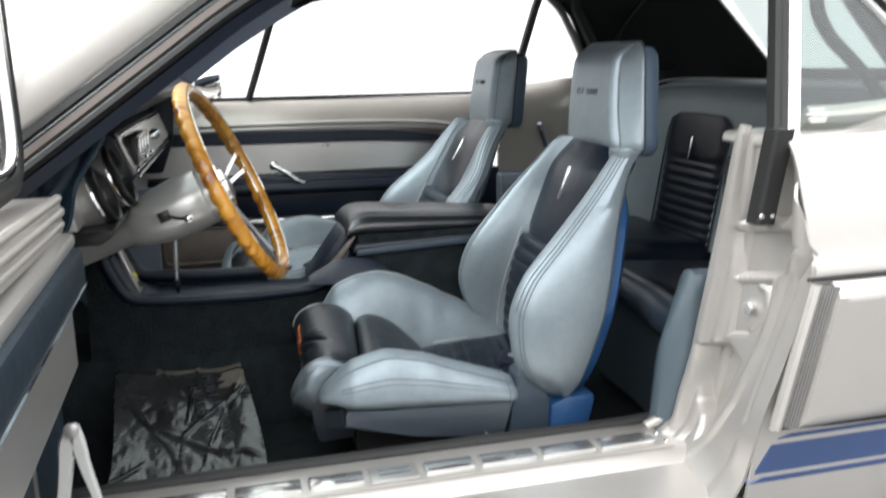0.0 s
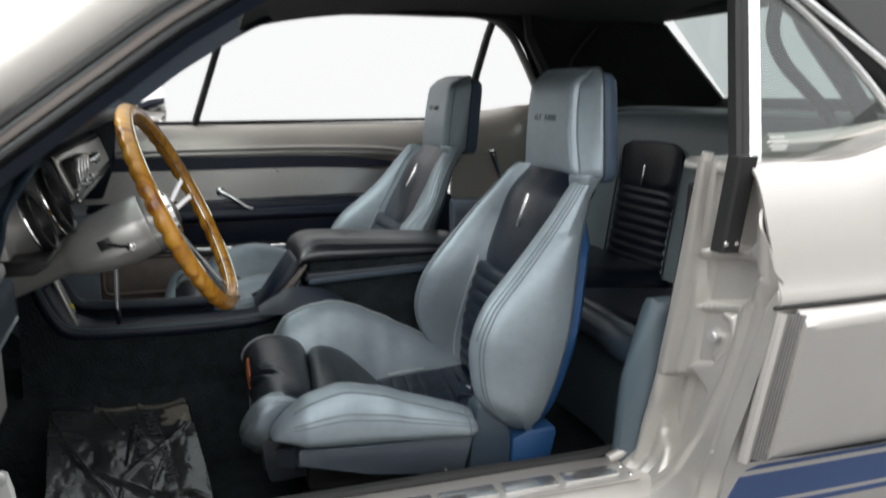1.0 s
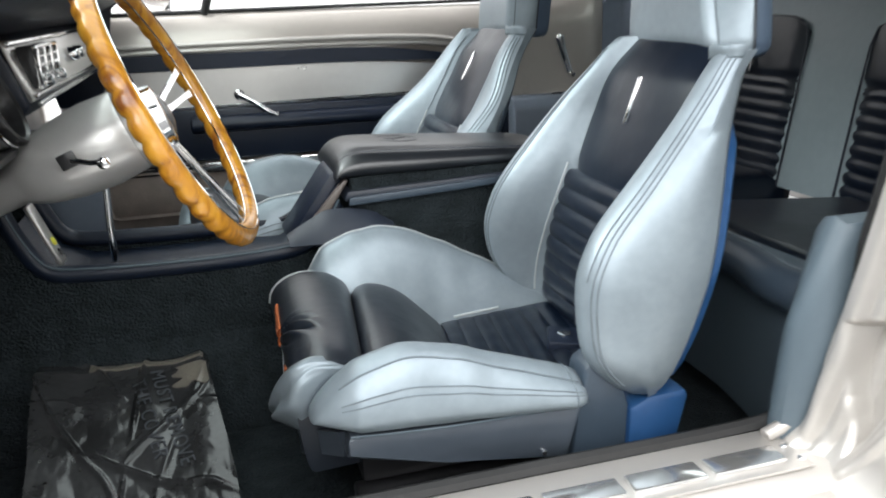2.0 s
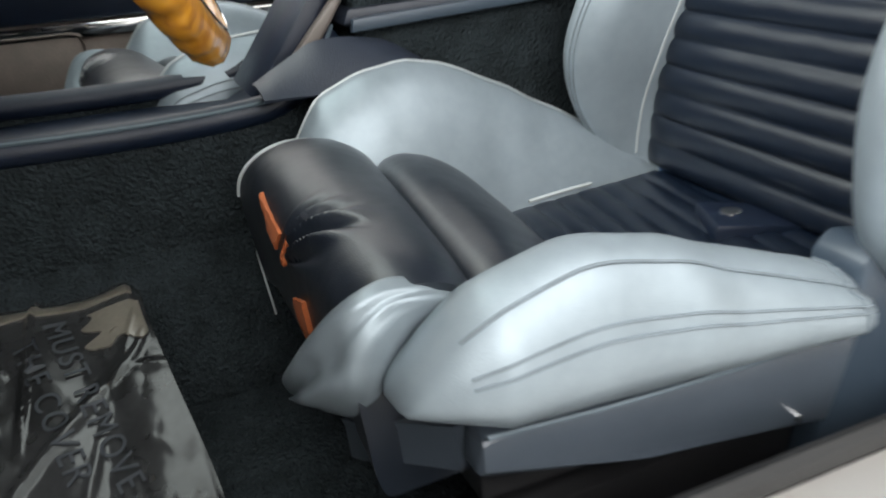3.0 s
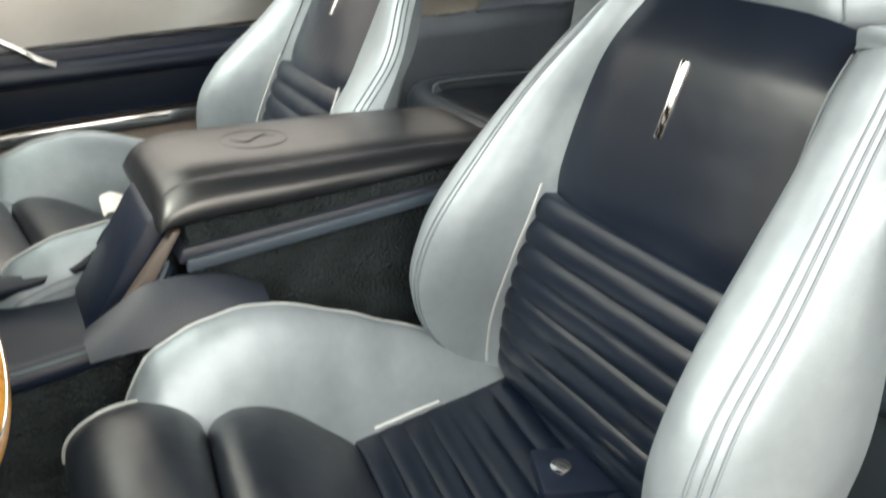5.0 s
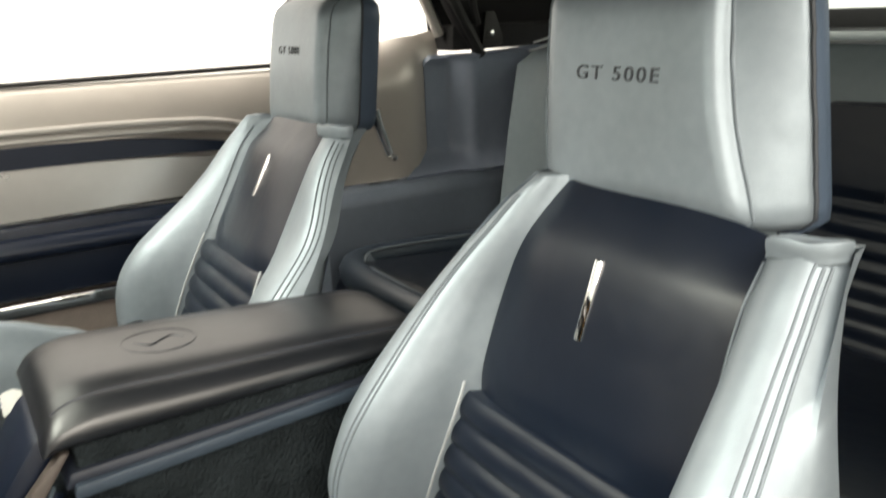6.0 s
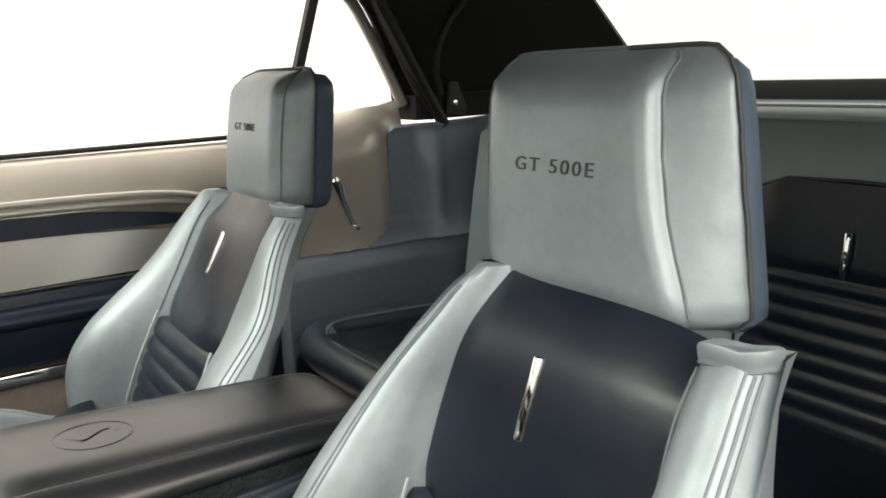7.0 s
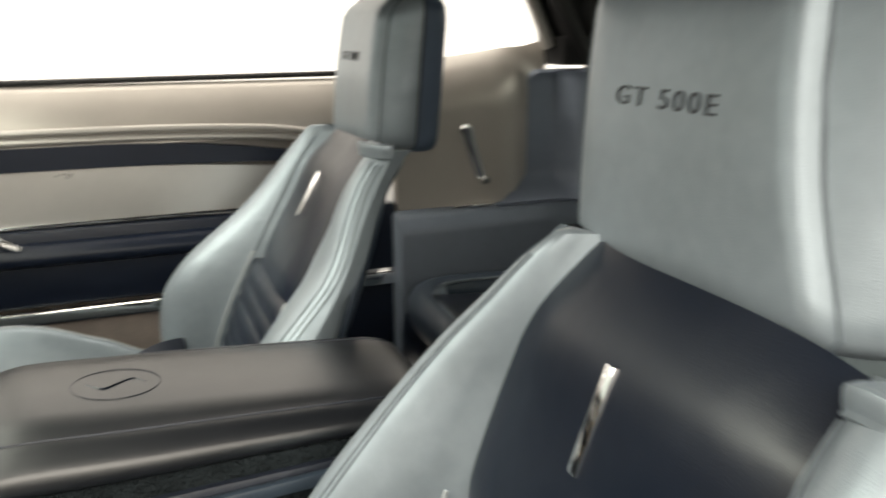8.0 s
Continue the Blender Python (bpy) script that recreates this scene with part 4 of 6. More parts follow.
# front tray with a padded rim
rim_path = [(-0.905, 0.72), (-0.885, 0.655), (-0.862, 0.590), (-0.835, 0.546), (-0.79, 0.536), (-0.62, 0.530), (-0.48, 0.535), (-0.445, 0.546), (-0.420, 0.566), (-0.395, 0.596)]
for s, yy in ((-1, -0.095), (1, 0.105)):
    pts = smooth_path([(x, yy - (s * 0.024 if x > -0.40 else 0), z) for x, z in rim_path], 50)
    part("rim", tube(pts, 0.014, 10), NAVY, console, "padded navy console rim", 80)
    part("rim_bead", tube([(x + 0.004, y - s * -0.010, z + 0.010) for x, y, z in pts], 0.0022, 6), SLATE_MID, console)
    side = [(x, z) for x, _, z in pts] + [(-0.40, 0.30), (-0.92, 0.30)]
    part("side_panel", extrude(side, "y", yy - 0.006, yy + 0.006), CARPET, console, "carpeted console side")
tray = [(-0.88, 0.60), (-0.84, 0.535), (-0.79, 0.515), (-0.48, 0.512), (-0.44, 0.53), (-0.41, 0.57), (-0.41, 0.50), (-0.88, 0.50)]
part("tray", extrude(tray, "y", -0.085, 0.095), NAVY, console, "navy tray")
for y0 in (-0.065,):
    sw = box(-0.004, 0.004, -0.018, 0.018, -0.050, 0.050, 0.003)
    bmesh.ops.transform(sw, matrix=pose(-0.832, y0, 0.595, 0, -20, 0), verts=sw.verts)
    plate_part = part("switch_plate", sw, ALLOY, console, "bright switch plate")
    for dz, m_, lab in ((-0.012, FOAM, "small yellow mark"), (-0.030, BLACK, "small black button")):
        part("button", lathe([(0, 0.007), (0.003, 0.006), (0.0035, 0.001)], (-0.828 + 0.36 * -dz, y0, 0.595 + dz), (-0.477, y0, 0.735), 12), YELLOW if dz > -0.02 else m_, plate_part, lab)
part("front_trim", extrude([(-0.468, 0.545), (AF + 0.013, 0.640), (AF + 0.022, 0.640), (-0.440, 0.545)], "y", -0.094, -0.078, 0.003), CHANNEL, console, "brown-grey slanted trim edge")
part("front_boot", extrude([(-0.480, 0.540), (AF - 0.003, 0.652), (AF + 0.023, 0.652), (-0.435, 0.540)], "y", -0.076, 0.040, 0.008), NAVY, console, "slanted navy front below the armrest")
# emblem outline pressed into the armrest
oval = [(-0.270 + 0.036 * math.cos(a), 0.005 + 0.032 * math.sin(a), 0.6840 - 0.055 * 0.036 * math.cos(a)) for a in [i * math.tau / 40 for i in range(40)]]
part("embossed_oval", tube(oval, 0.0009, 5, True), LEATHER_DARK, console)
part("embossed_mark", tube(smooth_path([(-0.294, 0.008, 0.6850), (-0.280, -0.004, 0.6845), (-0.268, 0.005, 0.6840), (-0.256, 0.013, 0.6830), (-0.246, 0.004, 0.6822)], 20), 0.0016, 6), LEATHER_DARK, console)
lever = thing("gear_lever", "slim chrome gear lever rising from the console", "gear lever", (-0.745, -0.03, 0.53))
part("rod", tube([(0, 0, -0.015), (0, 0, 0.06), (0.004, 0, 0.15)], 0.0055, 10), CHROME, lever)
part("knob", lathe([(0, 0.006), (0.01, 0.013), (0.026, 0.015), (0.036, 0.010), (0.039, 0.001)], (0.004, 0, 0.145), (0.0045, 0, 0.3), 18), BLACK, lever)
part("boot", lathe([(0, 0.03), (0.012, 0.018), (0.02, 0.008)], (0, 0, -0.02), (0, 0, 1), 18), RUBBER, lever)

# ---- dashboard ----
dash = thing("dashboard", "navy padded dashboard with alloy panels and deep round gauges", "dashboard", (0, 0, 0))
top = [(-1.12, 0.93), (-0.86, 0.965), (-0.745, 0.968), (-0.722, 0.955), (-0.73, 0.935), (-0.80, 0.90), (-0.835, 0.885), (-1.12, 0.88)]
part("pad", extrude(top, "y", -0.64, 0.66, 0.006), NAVY, dash, "padded navy dash top")
face = [(-0.84, 0.886), (-0.815, 0.872), (-0.790, 0.800), (-0.80, 0.785), (-0.85, 0.768), (-0.95, 0.74), (-1.12, 0.70), (-1.12, 0.88)]
part("lower_dash", extrude(face, "y", -0.225, 0.66, 0.005), NAVY, dash)
part("lower_dash", box(-1.10, -0.872, -0.60, -0.226, 0.70, 0.885, 0.004), BLACK, dash)
part("alloy_panel", extrude([(-0.816, 0.880), (-0.808, 0.874), (-0.784, 0.806), (-0.792, 0.803)], "y", -0.215, 0.62, 0.002), ALLOY, dash, "brushed alloy dash panel")
for z, x in ((0.876, -0.805), (0.802, -0.779), (0.812, -0.782)):
    part("trim_strip", box(x - 0.003, x + 0.003, -0.215, 0.62, z - 0.0025, z + 0.0025, 0.001), CHROME, dash, "thin chrome strip")
vent = part("radio", box(-0.803, -0.781, -0.185, -0.030, 0.818, 0.872, 0.003), BLACK, dash, "black radio with chrome edging")
for z, w in ((0.820, 0.0025), (0.834, 0.0012), (0.846, 0.0025), (0.858, 0.0012), (0.870, 0.0025)):
    part("bar", box(-0.783, -0.777, -0.186, -0.029, z - w, z + w, 0.0008), CHROME, vent)
for y in (-0.184, -0.135, -0.085, -0.031):
    part("bar", box(-0.782, -0.776, y - 0.002, y + 0.002, 0.820, 0.870, 0.0008), CHROME, vent)
for y in (-0.160, -0.055):
    part("knob", lathe([(0, 0.008), (0.012, 0.0075), (0.014, 0.005), (0.0145, 0.001)], (-0.781, y, 0.827), (-0.7, y, 0.835), 16), CHROME, vent)
for y in (0.20, 0.26):
    part("knob", lathe([(0, 0.012), (0.012, 0.011), (0.016, 0.008), (0.017, 0.001)], (-0.795, y, 0.842), (-0.7, y, 0.85), 18), CHROME, dash)
for x, y, z, r in ((-0.799, -0.488, 0.811, 0.0435), (-0.790, -0.372, 0.824, 0.050)):
    a, b = Vector((x, y, z)), Vector((x + 0.93, y, z + 0.37))
    pod = part("gauge", lathe([(-0.075, r - 0.006), (-0.030, r - 0.003), (-0.008, r - 0.001), (-0.004, r - 0.004), (-0.050, r - 0.008)], a, b, 44), ALLOY, dash, "bright flared gauge pod")
    part("hood_rim", lathe([(-0.009, r), (-0.004, r + 0.0025), (0.002, r + 0.002), (0.004, r - 0.001), (0.001, r - 0.005), (-0.030, r - 0.007)], a, b, 44), BLACK, pod, "black padded hood rim")
    part("dial", lathe([(-0.034, r - 0.005), (-0.030, r - 0.006), (-0.0299, 0.001)], a, b, 36), GAUGE, pod, "black gauge face")
    part("bezel", lathe([(-0.012, r + 0.0006), (-0.010, r + 0.0020), (-0.008, r + 0.0006)], a, b, 44), CHROME, pod, "chrome gauge bezel")
part("binnacle", extrude([(-0.868, 0.772), (-0.826, 0.772), (-0.846, 0.886), (-0.868, 0.886)], "y", -0.575, -0.245, 0.003), ALLOY, dash, "bright instrument panel")
part("binnacle_lip", extrude([(-0.868, 0.752), (-0.800, 0.752), (-0.782, 0.764), (-0.781, 0.774), (-0.800, 0.770), (-0.868, 0.770)], "y", -0.578, -0.235, 0.003), BLACK, dash, "black lip below the gauges")
part("far_end_pad", extrude([(-0.90, 0.70), (-0.812, 0.70), (-0.775, 0.80), (-0.772, 0.90), (-0.748, 0.945), (-0.752, 0.962), (-0.82, 0.972), (-0.95, 0.96)], "y", 0.655, 0.684, 0.008), NAVY, dash, "navy padded dash end")


def drape(u, v):
    """Loose navy cover hanging from the pillar over the end of the dash."""
    top, low = Vector((-0.905 + 0.143 * u, 0.800 + 0.124 * u)), Vector((-0.985 + 0.157 * u, 0.640 + 0.140 * u))
    x, z = top.lerp(low, v)
    fold = 0.006 * math.sin(u * 15 - v * 3.2 + 1.6 * noise.noise((u * 3, v * 2, 4))) * (0.35 + 0.65 * math.sin(math.pi * min(1, v * 0.8 + 0.1))) + 0.004 * noise.noise((u * 5, v * 6, 1))
    return (x + 0.004 * math.sin(v * 9), -0.672 - fold - 0.010 * u * v, z)


part("end_cover", sheet(drape, 40, 30, 0.006), NAVY_CLOTH, dash, "creased navy cloth over the dash end", 70)

# ---- car shell ----
car = thing("car", "silver coupe body with black soft top and blue rocker stripes", "car", (0, 0, 0))
sill_prof = [(-0.585, 0.27), (-0.590, 0.385), (-0.600, 0.396), (-0.618, 0.398), (-0.700, 0.398), (-0.712, 0.392), (-0.725, 0.380), (-0.80, 0.372), (-0.835, 0.366), (-0.852, 0.352), (-0.858, 0.33), (-0.853, 0.30), (-0.84, 0.285), (-0.80, 0.22), (-0.62, 0.20)]
part("rocker_sill", extrude(sill_prof, "x", -1.3, 0.09), PAINT, car, "silver painted door sill", 30)
part("floor_pan", box(-1.35, 1.1, -0.64, 0.66, 0.20, 0.265, 0), CARPET, car, "black carpeted cabin floor")
part("tunnel", extrude([(-0.16, 0.26), (-0.13, 0.36), (-0.10, 0.42), (0.11, 0.42), (0.14, 0.36), (0.17, 0.26)], "x", -1.3, 0.4, 0.01), CARPET, car, "carpeted transmission tunnel")
part("toe_board", extrude([(-1.32, 0.25), (-0.98, 0.26), (-1.15, 0.45), (-1.25, 0.75), (-1.32, 0.75)], "y", -0.63, 0.65, 0.01), CARPET, car, "carpeted footwell front")
part("kick_panel", box(-1.30, -0.86, -0.66, -0.635, 0.27, 0.70, 0.006), NAVY_CLOTH, car, "navy footwell side panel")
part("far_kick_panel", box(-1.30, -0.836, 0.635, 0.66, 0.27, 0.66, 0.006), SLATE, car, "slate footwell side panel")
part("sill_weatherstrip", tube(smooth_path([(-0.95, -0.612, 0.402), (-0.3, -0.612, 0.403), (0.0, -0.612, 0.403), (0.060, -0.615, 0.415), (0.092, -0.630, 0.47), (0.102, -0.655, 0.60), (0.108, -0.685, 0.78), (0.105, -0.695, 0.85)], 60), 0.010, 8), RUBBER, car, "black rubber door seal")

plate = thing("sill_plate", "chrome sill plate with raised oblong tiles", "sill plate", (0, 0, 0))
part("base_strip", box(-0.98, 0.030, -0.704, -0.622, 0.398, 0.4015, 0.001), PAINT, plate, "grey metal carrier strip")
edges = [-0.755, -0.65, -0.547, -0.457, -0.376, -0.290, -0.192, -0.094, 0.008]
for a, b in zip(edges, edges[1:]):
    bm = box(a + 0.005, b - 0.005, -0.692, -0.660, 0.4005, 0.4075, 0.003)
    if abs(a + 0.457) < 0.001:
        t = part("tile", box(a + 0.005, b - 0.005, -0.694, -0.650, 0.4005, 0.4040, 0.001), ALLOY, plate, "flat engraved name tile")
        for y in (-0.665, -0.678):
            part("bar", box(a + 0.018, b - 0.016, y - 0.003, y + 0.003, 0.4040, 0.4046, 0), STITCH, t, "unreadable engraved line")
    else:
        part("tile", bm, TILE, plate)
for x, y in ((0.022, -0.66), (0.024, -0.688)):
    part("screw", lathe([(0, 0.005), (0.002, 0.004), (0.0025, 0.001)], (x, y, 0.401), (x, y, 0.5), 10), CHROME, plate)

# jamb face behind the open door: inner lip to outer skin, with pressed ribs and hollows
J_IN = [(0.36, (0.048, -0.640)), (0.45, (0.076, -0.655)), (0.60, (0.090, -0.680)), (0.75, (0.097, -0.705)), (0.86, (0.102, -0.722)), (0.905, (0.104, -0.728))]
J_OUT = [(0.36, (0.050, -0.845)), (0.42, (0.055, -0.852)), (0.50, (0.066, -0.862)), (0.60, (0.095, -0.868)), (0.71, (0.118, -0.872)), (0.80, (0.110, -0.850)), (0.88, (0.108, -0.812)), (0.905, (0.108, -0.800))]


POCKETS = ((0.018, 0.009, ((-0.770, 0.92), (-0.767, 0.841), (-0.733, 0.762), (-0.808, 0.772), (-0.832, 0.788), (-0.838, 0.92))),
           (0.014, 0.009, ((-0.722, 0.748), (-0.830, 0.765), (-0.845, 0.744), (-0.813, 0.697), (-0.727, 0.677))),
           (0.009, 0.008, ((-0.727, 0.668), (-0.798, 0.684), (-0.802, 0.632), (-0.772, 0.598), (-0.727, 0.584))),
           (0.025, 0.010, ((-0.680, 0.556), (-0.732, 0.574), (-0.770, 0.556), (-0.752, 0.495), (-0.712, 0.410), (-0.690, 0.470))))
CREASES = ((-0.006, 0.006, ((-0.846, 0.86), (-0.846, 0.737), (-0.817, 0.69), (-0.806, 0.595), (-0.781, 0.507), (-0.721, 0.395))),
           (0.008, 0.006, ((-0.868, 0.84), (-0.878, 0.760), (-0.846, 0.699), (-0.828, 0.579), (-0.822, 0.49))),
           (-0.006, 0.005, ((-0.772, 0.672), (-0.786, 0.668), (-0.794, 0.646), (-0.768, 0.608))),
           (-0.006, 0.008, ((-0.712, 0.88), (-0.668, 0.741), (-0.660, 0.647), (-0.662, 0.55), (-0.668, 0.42))),
           (0.006, 0.004, ((-0.700, 0.88), (-0.694, 0.76), (-0.676, 0.62), (-0.664, 0.50), (-0.650, 0.42))))


def line_gap(y, z, pts, closed):
    """How far a place is from a line of points, and whether it lies inside a closed one."""
    near, inside = 9.0, False
    for (ay, az), (by, bz) in zip(pts, pts[1:] + (pts[:1] if closed else ())):
        dy, dz = by - ay, bz - az
        t = min(1, max(0, ((y - ay) * dy + (z - az) * dz) / (dy * dy + dz * dz)))
        near = min(near, math.hypot(y - ay - t * dy, z - az - t * dz))
        if closed and (az > z) != (bz > z) and y < ay + (z - az) * dy / dz:
            inside = not inside
    return near, inside


def jamb(u, v):
    z = 0.365 + 0.525 * v
    a = [curve([(k, p[i]) for k, p in J_IN], z) for i in (0, 1)]
    b = [curve([(k, p[i]) for k, p in J_OUT], z) for i in (0, 1)]
    x, y = a[0] + (b[0] - a[0]) * u, a[1] + (b[1] - a[1]) * u
    d = -0.014 * (1 - ease((u - 0.06) / 0.06)) + 0.008 * ease((u - 0.16) / 0.06) * (1 - ease((u - 0.72) / 0.12))
    for deep, soft, pts in POCKETS:
        near, inside = line_gap(y, z, pts, True)
        d += deep * ease(0.5 + (near if inside else -near) / soft)
    for deep, wide, pts in CREASES:
        d += deep * math.exp(-((line_gap(y, z, pts, False)[0] / wide) ** 2))
    d -= 0.045 * max(0, (0.43 - z) / 0.065) ** 2 * (1 - 0.5 * u)
    return (x + d, y, z)


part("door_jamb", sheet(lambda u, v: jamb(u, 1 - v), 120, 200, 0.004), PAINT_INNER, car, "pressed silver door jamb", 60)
st = part("striker", lathe([(0, 0.013), (0.004, 0.013), (0.005, 0.008), (0.014, 0.007), (0.016, 0.009), (0.018, 0.007), (0.0185, 0.001)], (0.114, -0.760, 0.638), (-0.2, -0.84, 0.638), 20), COLUMN, car, "grey steel door striker bolt")
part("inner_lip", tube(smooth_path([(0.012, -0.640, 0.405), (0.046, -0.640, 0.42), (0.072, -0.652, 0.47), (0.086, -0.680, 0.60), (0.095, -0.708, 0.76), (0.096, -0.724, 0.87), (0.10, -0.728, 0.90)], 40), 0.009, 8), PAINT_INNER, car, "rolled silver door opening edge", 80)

# quarter panel skin with waist crease
Q_Y = [(0.27, -0.80), (0.30, -0.835), (0.36, -0.852), (0.50, -0.862), (0.62, -0.868), (0.700, -0.874), (0.716, -0.876), (0.735, -0.868), (0.80, -0.852), (0.86, -0.830), (0.885, -0.812), (0.898, -0.790), (0.902, -0.760)]


def quarter(u, v):
    z = 0.28 + 0.610 * v
    lead = curve([(k, p[0]) for k, p in J_OUT], max(z, 0.36))
    x = lead + (1.55 - lead) * u**1.4
    g = min(1, max(0, (x - 0.24) / 0.22))
    rise = 0.046 * g * g * (3 - 2 * g) * max(0, (z - 0.72) / 0.17) ** 2
    return (x, curve(Q_Y, z) + 0.02 * max(0, x - 0.9), z + rise)


part("quarter_panel", sheet(lambda u, v: quarter(u, v), 40, 64, 0.004), PAINT, car, "silver rear quarter panel", 35)
scoop = part("side_scoop", sheet(lambda u, v: (0.139 + 0.285 * u - 0.045 * (1 - v) * (1 - u), -0.880 - 0.024 * math.sin(min(1, v * 12) * math.pi / 2) * math.sin(min(1, (1 - v) * 12) * math.pi / 2) * (1 - 0.75 * u), 0.500 + 0.205 * v), 24, 24, 0.014), PAINT, car, "raised silver side scoop")
grille = part("scoop_grille", sheet(lambda u, v: (0.118 - 0.045 * (1 - v) + 0.022 * u, -0.878 - 0.018 * u, 0.506 + 0.195 * v), 4, 20, 0.004), BLACK, car, "black mesh scoop grille")
wires = []
for i in range(46):
    v = (i + 0.5) / 46
    wires.append(tube([(0.118 - 0.045 * (1 - v), -0.8795, 0.506 + 0.195 * v), (0.140 - 0.045 * (1 - v), -0.898, 0.506 + 0.195 * v)], 0.0012, 4))
for i in range(8):
    u = (i + 0.5) / 8
    wires.append(tube([(0.118 - 0.045 * (1 - v) + 0.022 * u, -0.8795 - 0.0185 * u, 0.506 + 0.195 * v) for v in (0, 1)], 0.0008, 4))
part("wire_mesh", join(*wires), MESH, grille, "fine grey wire mesh")
part("scoop_lip", tube([(0.113 - 0.045 * (1 - v), -0.884, 0.504 + 0.199 * v) for v in steps(0, 1, 10)], 0.008, 8), PAINT, car, "silver scoop front edge")
# Thin dark tube that draws the scoop's edge shadow as a solid line.
part("scoop_shadow_gap", tube(smooth_path([(0.106, -0.876, 0.708), (0.2, -0.879, 0.7095), (0.40, -0.879, 0.7095), (0.428, -0.878, 0.695), (0.424, -0.876, 0.60), (0.40, -0.874, 0.52), (0.37, -0.873, 0.497), (0.2, -0.872, 0.494), (0.09, -0.869, 0.496)], 40), 0.003, 6), RUBBER, car, "dark line standing in for shadow round the scoop")
for z0, z1 in ((0.425, 0.468), (0.476, 0.482), (0.410, 0.418)):
    rings = []
    for i, x in enumerate((0.062 + 0.6 * (z0 - 0.425), 0.3, 0.8, 1.5)):
        rings.append([(x + (0.024 if i == 0 else 0) * k / 3, curve(Q_Y, z0 + (z1 - z0) * k / 3) + 0.02 * max(0, x - 0.9) - 0.0012, z0 + (z1 - z0) * k / 3) for k in range(4)] + [(x, -0.85, z1), (x, -0.85, z0)])
    part("stripe", loft(rings), STRIPE, car, "blue painted rocker stripe")

# belt top and quarter window
part("belt_top", extrude([(0.10, 0.872), (0.105, 0.889), (0.25, 0.891), (0.306, 0.903), (0.347, 0.916), (0.40, 0.928), (0.46, 0.936), (0.62, 0.945), (1.2, 0.95), (1.2, 0.90), (0.3, 0.875)], "y", -0.80, -0.665, 0.006), PAINT, car, "silver body belt")
qw = thing("quarter_window", "tinted quarter window in a chrome frame", "window", (0, 0, 0))


def lean(z):
    return -0.742 + 0.32 * (z - 0.90)


def front_x(z):
    return 0.16 * (z - 0.89)


tri = [(0.172, 0.890), (0.25, 0.892), (0.306, 0.904), (0.347, 0.917), (0.400, 0.929), (0.428, 0.950), (0.396, 0.992), (0.364, 1.028), (0.316, 1.075), (0.265, 1.118), (0.213, 1.140)]
part("pane", loft([[(x, lean(z) + d, z) for x, z in tri] for d in (-0.002, 0.002)]), GLASS, qw, "grey tinted glass pane").visible_shadow = False
part("front_frame", loft([[(x + front_x(z), lean(z) + d, z) for x, d in ((0.150, -0.006), (0.154, -0.010), (0.170, -0.010), (0.174, -0.006), (0.172, 0.008), (0.150, 0.008))] for z in steps(0.889, 1.150, 6)]), CHROME, qw, "bright chrome front frame")
part("top_frame", tube(smooth_path([(0.195, lean(1.15), 1.150), (0.225, lean(1.143), 1.143), (0.268, lean(1.122), 1.122), (0.320, lean(1.079), 1.079), (0.368, lean(1.032), 1.032), (0.400, lean(0.996), 0.996), (0.434, lean(0.952), 0.952)], 24), 0.007, 8), CHROME, qw, "chrome upper frame", 80)
part("seal", loft([[(x + front_x(z), lean(z) + d, z) for x, d in ((0.129, -0.008), (0.133, -0.013), (0.140, -0.011), (0.147, -0.013), (0.149, -0.008), (0.149, 0.010), (0.129, 0.010))] for z in steps(0.885, 1.190, 6)]), RUBBER, qw, "black rubber front seal", 30)
part("lower_guide", loft([[(x0, y - 0.012, z), (x0 + 0.004, y - 0.016, z), (x1 - 0.004, y - 0.016, z), (x1, y - 0.012, z), (x1 - 0.003, y + 0.010, z), (x0, y + 0.010, z)] for x0, x1, y, z in [(0.078 + 0.07 * (z - 0.77), 0.108 + 0.08 * (z - 0.77), -0.785 - 0.10 * (z - 0.77), z) for z in [0.768, 0.771] + steps(0.776, 0.900, 6)]]), RUBBER, qw, "black rubber guide below the belt")
for x, z in ((0.084, 0.781), (0.100, 0.781)):
    part("guide_screw", lathe([(0, 0.004), (0.002, 0.003), (0.0025, 0.001)], (x, -0.801, z), (x, -1, z), 10), CHROME, qw)
part("guide_bracket", box(0.142, 0.166, -0.806, -0.760, 0.862, 0.889, 0.004), RUBBER, qw, "small dark bracket")
part("bracket_screw", lathe([(0, 0.005), (0.002, 0.004), (0.003, 0.001)], (0.153, -0.806, 0.875), (0.153, -1, 0.875), 10), CHROME, qw)
for y, w in ((0.920, 0.026), (0.914, 0.038), (0.908, 0.032), (0.9035, 0.026)):
    part("glass_mark", box(0.208 - w / 2, 0.208 + w / 2, lean(y) - 0.0035, lean(y) - 0.0022, y - 0.0012, y + 0.0012, 0), WHITE, qw, "unreadable pale glass marking")

# windscreen pillar beside the open door
PA = [Vector((-0.98, -0.775, 0.775)), Vector((-0.842, -0.735, 0.877)), Vector((-0.68, -0.70, 0.998)), Vector((-0.593, -0.675, 1.062)), Vector((-0.42, -0.625, 1.165)), Vector((-0.36, -0.61, 1.190))]


def band(points, across, offs, out, name, material, parent, label=""):
    rings = []
    for p in points:
        rings.append([p + across * a + Vector((0, o, 0)) for a, o in zip(offs, out)])
    return part(name, loft(rings), material, parent, label, 50)


